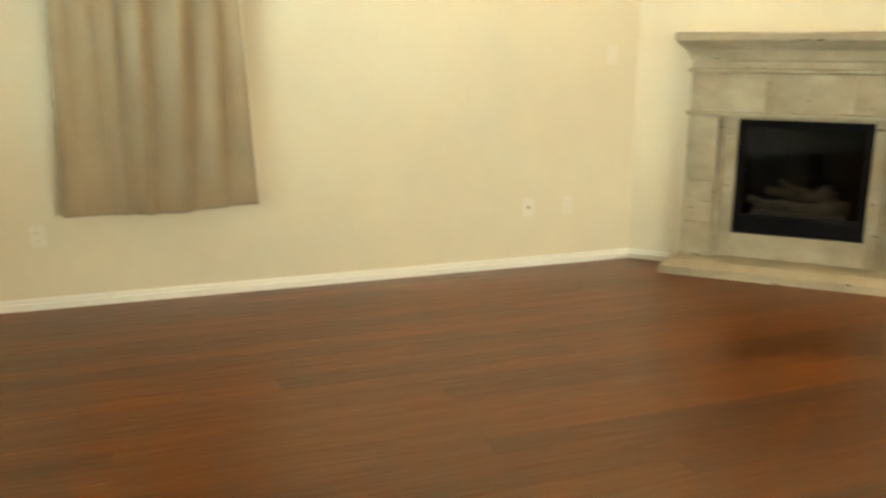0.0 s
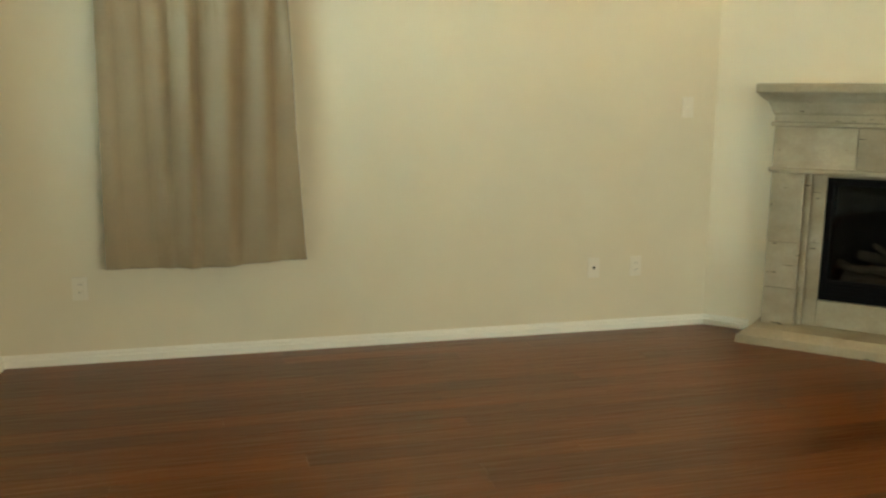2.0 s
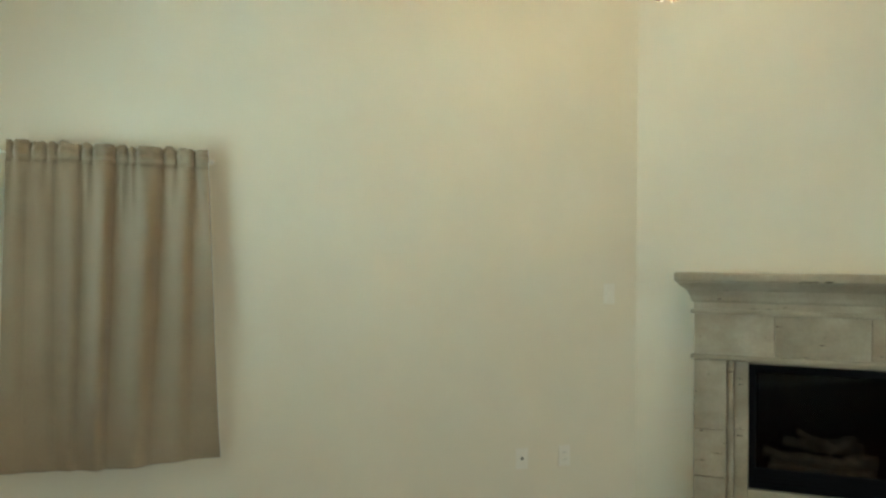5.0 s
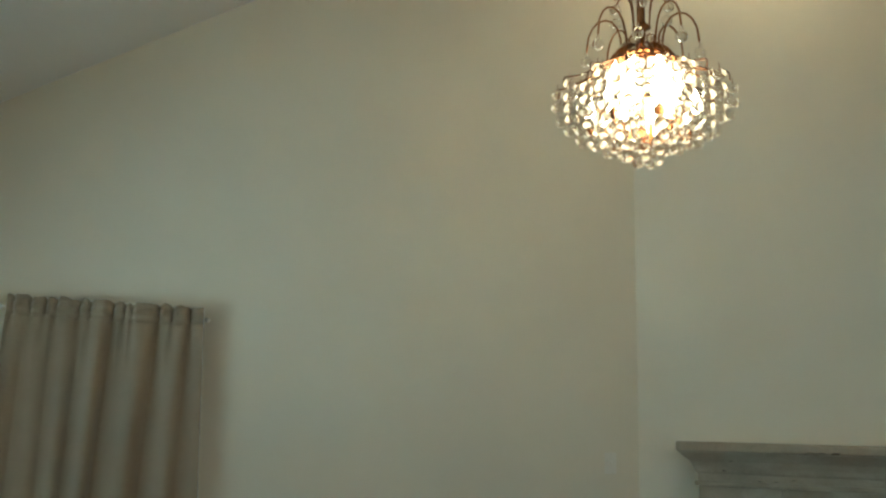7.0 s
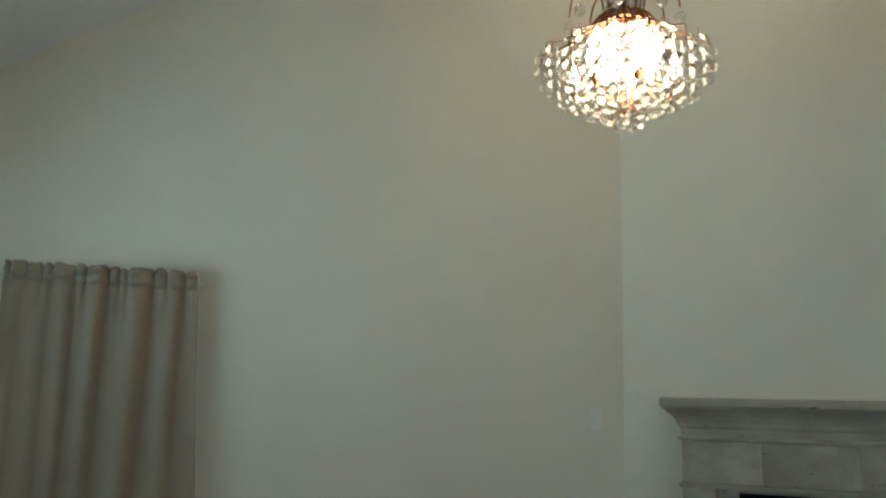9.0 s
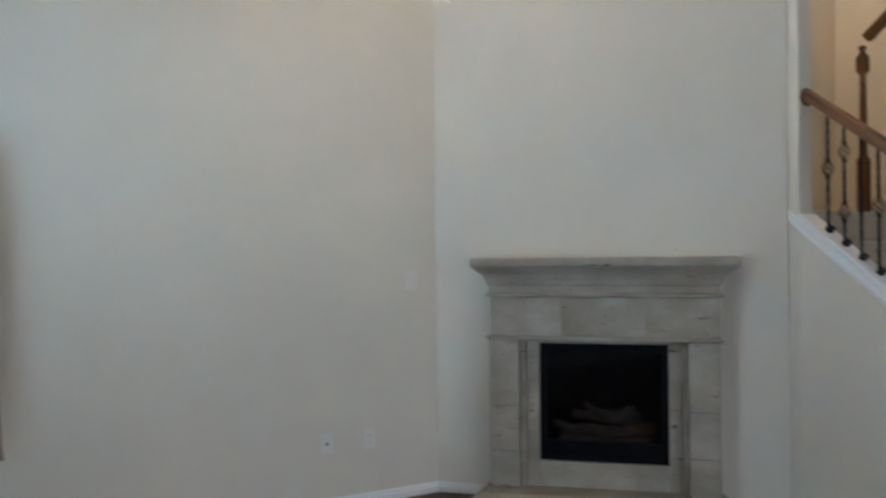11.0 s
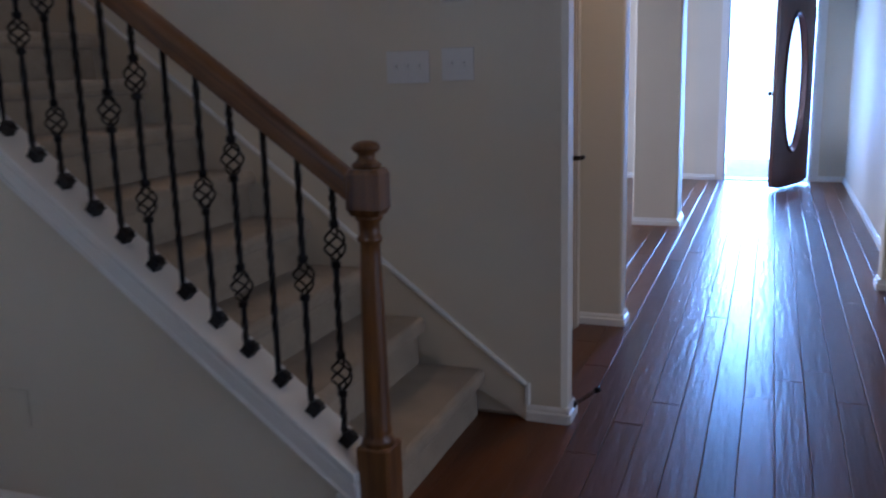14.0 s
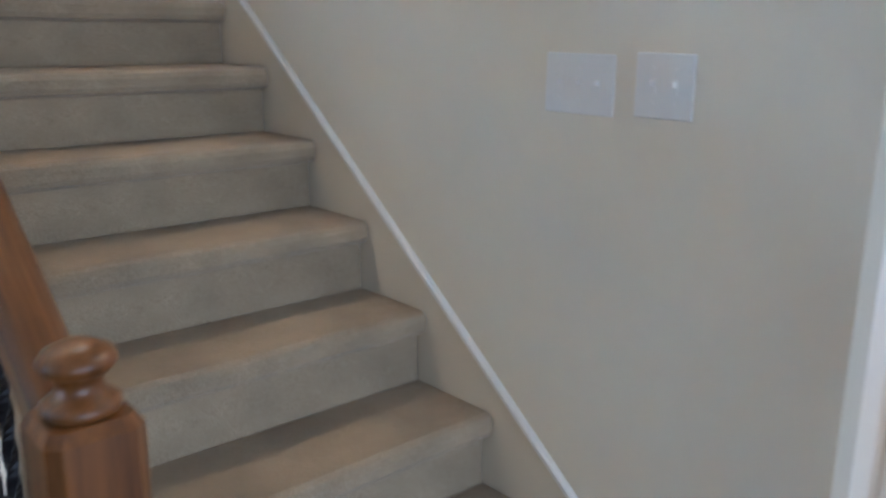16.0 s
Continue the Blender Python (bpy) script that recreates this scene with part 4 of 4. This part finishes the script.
def front_door():
    w = thing("door_2", pose(XF, 1.16, 0), "dark walnut entrance door with an oval glass light, standing open", "door", kind="structure")
    fr = bmesh.new()
    for b in ((0.0, WT, 0.0 - 0.009, 0.022, 0, 2.038), (0.0, WT, 0.868, 0.889, 0, 2.038), (0.0, WT, 0.022, 0.868, 2.018, 2.038)):
        cube(*b, bm=fr)
    part("jamb", fr, TRIM, w)
    cas = bmesh.new()
    for b in ((-0.016, -0.001, -0.08, -0.01, 0, 2.04), (-0.016, -0.001, 0.89, 0.96, 0, 2.04), (-0.016, -0.001, -0.08, 0.96, 2.041, 2.11)):
        cube(*b, bm=cas, bevel=0.004)
    part("casing", cas, TRIM, w)
    part("threshold", cube(-0.01, WT, 0.023, 0.867, -0.02, 0.012, 0.005), BRONZE, w)
    # leaf with an oval hole: own axes x along the leaf, z up
    W, H, T = 0.845, 2.0, 0.045
    n = 48
    bm = bmesh.new()
    cx, cz, a, b = W / 2, 1.05, 0.245, 0.69
    inner, outer = [], []
    for i in range(n):
        t = 2 * math.pi * i / n
        inner.append((cx + a * math.cos(t), cz + b * math.sin(t)))
        dx, dz = math.cos(t), math.sin(t)
        k = min((W / 2) / max(abs(dx), 1e-6), ((H - cz) if dz > 0 else cz) / max(abs(dz), 1e-6))
        outer.append((cx + dx * k, cz + dz * k))
    for y in (0, T):
        vi = [bm.verts.new((x, y, z)) for x, z in inner]
        vo = [bm.verts.new((x, y, z)) for x, z in outer]
        if y == 0:
            first = (vi, vo)
        for i in range(n):
            j = (i + 1) % n
            bm.faces.new((vi[i], vi[j], vo[j], vo[i]))
    for A, B in ((first[0], vi), (first[1], vo)):
        for i in range(n):
            j = (i + 1) % n
            bm.faces.new((A[i], A[j], B[j], B[i]))
    leaf = part("leaf", bm, DOORWOOD, w, "dark walnut door leaf", m=pose(-0.03, 0.070, 0.012, 0, 0, 180 - 24.5))
    ring = bmesh.new()
    tube([(cx + (a + 0.012) * math.cos(2 * math.pi * i / n), -0.006, cz + (b + 0.012) * math.sin(2 * math.pi * i / n)) for i in range(n + 1)], 0.016, 6, ring)
    tube([(cx + (a + 0.012) * math.cos(2 * math.pi * i / n), T + 0.006, cz + (b + 0.012) * math.sin(2 * math.pi * i / n)) for i in range(n + 1)], 0.016, 6, ring)
    part("oval_moulding", ring, DOORWOOD, leaf, smooth=True)
    gl = bmesh.new()
    merge(gl, prism([(a * math.cos(2 * math.pi * i / n), b * math.sin(2 * math.pi * i / n)) for i in range(n)], 0.006, Matrix(((1, 0, 0, cx), (0, 0, -1, T / 2 + 0.003), (0, 1, 0, cz), (0, 0, 0, 1)))))
    g = part("oval_glass", gl, GLASS, leaf, "clear oval glass")
    g.visible_shadow = False
    part("lower_panel", cube(0.14, W - 0.14, -0.010, 0.001, 0.10, 0.29, 0.006), DOORWOOD, leaf)
    part("knob", lathe([(0.03, 0), (0.03, 0.008), (0.012, 0.012), (0.012, 0.04), (0.028, 0.05), (0.028, 0.066), (0.012, 0.074)], 16), BRONZE, leaf, smooth=True, m=pose(W - 0.07, 0, 0.95, 90, 0, 0))
    for z in (0.2, 1.0, 1.8):
        part("hinge", merge(tube([(-0.012, -0.010, z - 0.05), (-0.012, -0.010, z + 0.05)], 0.009, 8), cube(-0.062, 0.03, -0.004, 0.0, z - 0.05, z + 0.05)), BRONZE, leaf)


front_door()


def door_stop():
    s = thing("door_stop", pose(XS + 0.06, YH - 0.018, 0.055), "black spring door stop on the baseboard", "door stop")
    pts = [(0.009 * math.cos(i * 0.9), -0.003 - 0.0011 * i, 0.0009 * i + 0.009 * math.sin(i * 0.9)) for i in range(70)]
    part("spring", tube(pts, 0.0022, 5), IRON, s, smooth=True)
    part("base", lathe([(0.015, 0), (0.013, 0.006)], 12), IRON, s, m=pose(0, 0, 0, 90, 0, 0))
    part("tip", lathe([(0.011, 0), (0.011, 0.016), (0.006, 0.02)], 12), IRON, s, m=pose(0, -0.08, 0.062, 60, 0, 0))


door_stop()


# ---- chandelier ----
def chandelier():
    base_z, size = 2.432, 1.25
    c = thing("chandelier", pose(2.82, 4.13, base_z) @ Matrix.Diagonal((size, size, size, 1)), "lit crystal ball chandelier with gilt arms, hanging on a chain", "chandelier")
    ball = bmesh.new()
    bmesh.ops.create_icosphere(ball, subdivisions=2, radius=0.0188)
    ball = mesh_of("crystal", ball, CRYSTAL, True)
    bead = bmesh.new()
    bmesh.ops.create_icosphere(bead, subdivisions=1, radius=0.007)
    bead = mesh_of("bead", bead, CRYSTAL, True)
    rng = random.Random(4)
    strands = ((0.272, 14, (0.212, 0.170)), (0.232, 14, (0.205, 0.165, 0.128)), (0.200, 16, (0.148, 0.108)), (0.160, 14, (0.128, 0.092)), (0.122, 12, (0.105, 0.072)),
               (0.086, 9, (0.090, 0.055)), (0.052, 6, (0.066, 0.034)), (0.022, 3, (0.020,)), (0.195, 9, (0.258,)), (0.150, 12, (0.278, 0.240)), (0.105, 10, (0.295, 0.262)))
    wire = mesh_of("wire", tube([(0, 0, 0), (0, 0, 0.026)], 0.0014, 4), GOLD)
    for r, n, heights in strands:
        turn = rng.uniform(0, 6.28)
        for i in range(n):
            a = turn + 2 * math.pi * i / n + rng.uniform(-0.05, 0.05)
            drop = rng.uniform(-0.012, 0.008)
            for z in heights:
                part("crystal", ball, CRYSTAL, c, m=pose(r * math.cos(a), r * math.sin(a), z + drop))
            part("wire", wire, GOLD, c, m=pose(r * math.cos(a), r * math.sin(a), heights[0] + drop + 0.012))
    for i in range(26):
        a = 2 * math.pi * i / 26
        part("bead", bead, CRYSTAL, c, m=pose(0.246 * math.cos(a), 0.246 * math.sin(a), 0.236))
    for r, z, w in ((0.16, 0.30, 0.003), (0.07, 0.355, 0.007)):
        part("ring", tube([(r * math.cos(2 * math.pi * i / 40), r * math.sin(2 * math.pi * i / 40), z) for i in range(41)], w, 6), GOLD, c, smooth=True)
    arms = []
    for reach in (0.272, 0.232):
        k = reach / 0.290
        curve = [(0.03, 0, 0.352), (0.07, 0, 0.356), (0.11, 0, 0.332), (0.17 * k, 0, 0.298), (0.23 * k, 0, 0.268), (0.265 * k, 0, 0.256), (0.284 * k, 0, 0.253), (reach, 0, 0.244), (reach, 0, 0.222)]
        arms.append(mesh_of("arm", tube(curve, 0.0026, 6), AGED, True))
    upper_arm = mesh_of("upper_arm", tube([(0.060, 0, 0.350), (0.062, 0, 0.385), (0.067, 0, 0.430), (0.077, 0, 0.468), (0.094, 0, 0.492), (0.116, 0, 0.502), (0.139, 0, 0.496), (0.158, 0, 0.476), (0.171, 0, 0.446), (0.177, 0, 0.395)], 0.0034, 6), GOLD, True)
    top_arm = mesh_of("top_arm", tube([(0.028, 0, 0.47), (0.031, 0, 0.52), (0.038, 0, 0.560), (0.050, 0, 0.585), (0.066, 0, 0.594), (0.082, 0, 0.588), (0.092, 0, 0.570), (0.096, 0, 0.540)], 0.003, 6), GOLD, True)
    crown_bar = mesh_of("crown_bar", tube([(0.040, 0, 0.388), (0.066, 0, 0.382), (0.090, 0, 0.364), (0.108, 0, 0.338), (0.118, 0, 0.308)], 0.0052, 6), GOLD, True)
    for i in range(16):
        part("crown_bar", crown_bar, GOLD, c, m=pose(0, 0, 0, 0, 0, 22.5 * i + 5))
    for i in range(14):
        for k, data in enumerate(arms):
            part("arm", data, AGED, c, m=pose(0, 0, 0, 0, 0, 360 / 14 * (i + 0.5 * k) + rng.uniform(-3, 3)))
    for i in range(8):
        a = math.radians(45 * i + 10)
        part("upper_arm", upper_arm, GOLD, c, m=pose(0, 0, 0, 0, 0, 45 * i + 10))
        part("crystal", ball, CRYSTAL, c, m=pose(0.178 * math.cos(a), 0.178 * math.sin(a), 0.358))
        part("bead", bead, CRYSTAL, c, m=pose(0.178 * math.cos(a), 0.178 * math.sin(a), 0.385))
    for i in range(6):
        a = math.radians(60 * i)
        part("top_arm", top_arm, GOLD, c, m=pose(0, 0, 0, 0, 0, 60 * i))
        part("crystal", ball, CRYSTAL, c, m=pose(0.095 * math.cos(a), 0.095 * math.sin(a), 0.505))
        part("crystal", ball, CRYSTAL, c, m=pose(0.05 * math.cos(a + 0.5), 0.05 * math.sin(a + 0.5), 0.40))
    part("stem", lathe([(0.006, 0.06), (0.012, 0.10), (0.008, 0.2), (0.03, 0.33), (0.055, 0.345), (0.03, 0.37), (0.012, 0.39), (0.012, 0.45), (0.03, 0.46), (0.012, 0.48), (0.010, 0.60), (0.02, 0.62), (0.006, 0.65)], 16), GOLD, c, smooth=True)
    chain_top = (TOP - base_z) / size
    link = mesh_of("chain_link", tube([(0.009 * math.cos(t * math.pi / 6), 0, 0.020 * math.sin(t * math.pi / 6)) for t in range(13)], 0.0024, 5), GOLD, True)
    k = 0
    z = 0.665
    while z < chain_top - 0.06:
        part("chain_link", link, GOLD, c, m=pose(0, 0, z, 0, 0, 90 * (k % 2)))
        z += 0.033
        k += 1
    part("canopy", lathe([(0.006, chain_top - 0.07), (0.03, chain_top - 0.05), (0.065, chain_top - 0.012), (0.065, chain_top - 0.002)], 20), GOLD, c, smooth=True)
    bulb = mesh_of("bulb", lathe([(0.006, 0.0), (0.010, 0.01), (0.0165, 0.028), (0.014, 0.05), (0.005, 0.075), (0.001, 0.082)], 12), BULB, True)
    for i in range(7):
        a = math.radians(360 / 7 * i)
        part("bulb", bulb, BULB, c, "lit candle bulb", m=pose(0.165 * math.cos(a), 0.165 * math.sin(a), 0.135))
        part("socket", tube([(0.165 * math.cos(a), 0.165 * math.sin(a), 0.105), (0.165 * math.cos(a), 0.165 * math.sin(a), 0.137)], 0.008, 8), GOLD, c)
    # inner bulbs drawn 1.9 times larger, standing in for the bloom at the core
    for i in range(8):
        a = math.radians(45 * i)
        part("bulb", bulb, BULB, c, "lit candle bulb", m=pose(0.095 * math.cos(a), 0.095 * math.sin(a), 0.175) @ Matrix.Diagonal((1.9, 1.9, 1.9, 1)))
        part("socket", tube([(0.095 * math.cos(a), 0.095 * math.sin(a), 0.11), (0.095 * math.cos(a), 0.095 * math.sin(a), 0.168)], 0.009, 8), GOLD, c)


chandelier()



def ceiling_lamp(x, y, z, shine):
    c = thing("ceiling_lamp", pose(x, y, z), "round flush ceiling lamp with a warm lit diffuser", "ceiling lamp", "flush ceiling lamps")
    part("base", lathe([(0.15, -0.03), (0.15, -0.001)], 28), BRONZE, c)
    part("diffuser", lathe([(0.002, -0.095), (0.06, -0.09), (0.11, -0.07), (0.14, -0.031)], 28), shine, c, "lit warm diffuser", True)


ceiling_lamp(6.4, 5.1, TOP, LANDINGLAMP)
ceiling_lamp(6.95, 1.75, 2.75, DIFFUSER)
ceiling_lamp(4.02, 4.87, TOP, SOFTLAMP)

# ---- floor planks ----
floor = structure("floor", merge(merge(prism([(XL - 0.1 - LEAN * (YW + 3.7), -3.7), (8.7, -3.7), (8.7, YW + 0.1), (XL - 0.1, YW + 0.1)], 0.124, Matrix.Translation((0, 0, -0.14))), cube(8.7, XF + 0.1, 0.7, 2.3, -0.14, -0.016)), cube(8.7, XF + 0.1, 2.3, 5.9, -0.14, -0.016)), SHADOWGAP,
                  "reddish brown hand-scraped hardwood plank floor", "floor")
PW = 0.113
plank_meshes = {}


def plank_bm(length, width, bm=None, ox=0.0, oy=0.0, ease=0.0016):
    b = bm or bmesh.new()
    c, d = ease, ease * 0.8
    lo = [b.verts.new((ox + x, oy + y, -0.0155)) for x, y in ((0, 0), (length, 0), (length, width), (0, width))]
    mid = [b.verts.new((ox + x, oy + y, -d)) for x, y in ((0, 0), (length, 0), (length, width), (0, width))]
    top = [b.verts.new((ox + x, oy + y, 0.0)) for x, y in ((c, c), (length - c, c), (length - c, width - c), (c, width - c))]
    for a, e in ((lo, mid), (mid, top)):
        for i in range(4):
            b.faces.new((a[i], a[(i + 1) % 4], e[(i + 1) % 4], e[i]))
    b.faces.new(top)
    return b


rng = random.Random(11)
rest = bmesh.new()
gap = 0.0005
j0 = int((-3.6 - 1.964) / PW) - 1
for j in range(j0, 35):
    y0, y1 = 1.964 + PW * j, 1.964 + PW * (j + 1)
    spans = []
    if y1 <= YW + 0.01 or y0 < YW - 0.01:
        hi = min(y1, YW - 0.001)
        if hi - y0 > 0.01 and y0 > -3.6:
            if y0 < 0.66:
                spans.append((XL - 0.02 - LEAN * (YW - y0), 8.63, y0, hi))
            elif y0 < 2.2:
                spans.append((XL - 0.02 - LEAN * (YW - y0), XF, y0, hi))
            else:
                spans.append((XL - 0.02 - LEAN * (YW - y0), 7.54, y0, hi))
                spans.append((7.56, XF + 0.05, y0, hi))
    for x0, x1, ya, yb in spans:
        x = x0 - rng.uniform(0.1, 0.9)
        while x < x1:
            ln = rng.choice((3.1, 3.9, 4.6)) if 0.6 < ya < 2.3 else rng.choice((1.3, 1.7, 2.1, 2.5, 2.9))
            a, e = max(x, x0), min(x + ln, x1)
            x += ln
            if e - a < 0.03:
                continue
            L, W = round(e - a - gap, 3), round(yb - ya - gap, 4)
            near = (ya > 1.3 and a < 6.2 and ya + a * 0.0 < 5.7) or (0.85 < ya < 2.2 and a < XF)
            if near and not (a > 7.0 and ya > 2.25):
                ease = 0.0034 if ya < 2.3 and a > 3.0 else 0.0008
                key = (L, W, ease)
                if key not in plank_meshes:
                    plank_meshes[key] = mesh_of("plank", plank_bm(L, W, ease=ease), FLOOR)
                part("plank", plank_meshes[key], FLOOR, floor, m=pose(a, ya, 0))
            else:
                plank_bm(L, W, rest, a, ya)
tagged(part("plank_rest", rest, FLOOR, floor), kind="stuff")
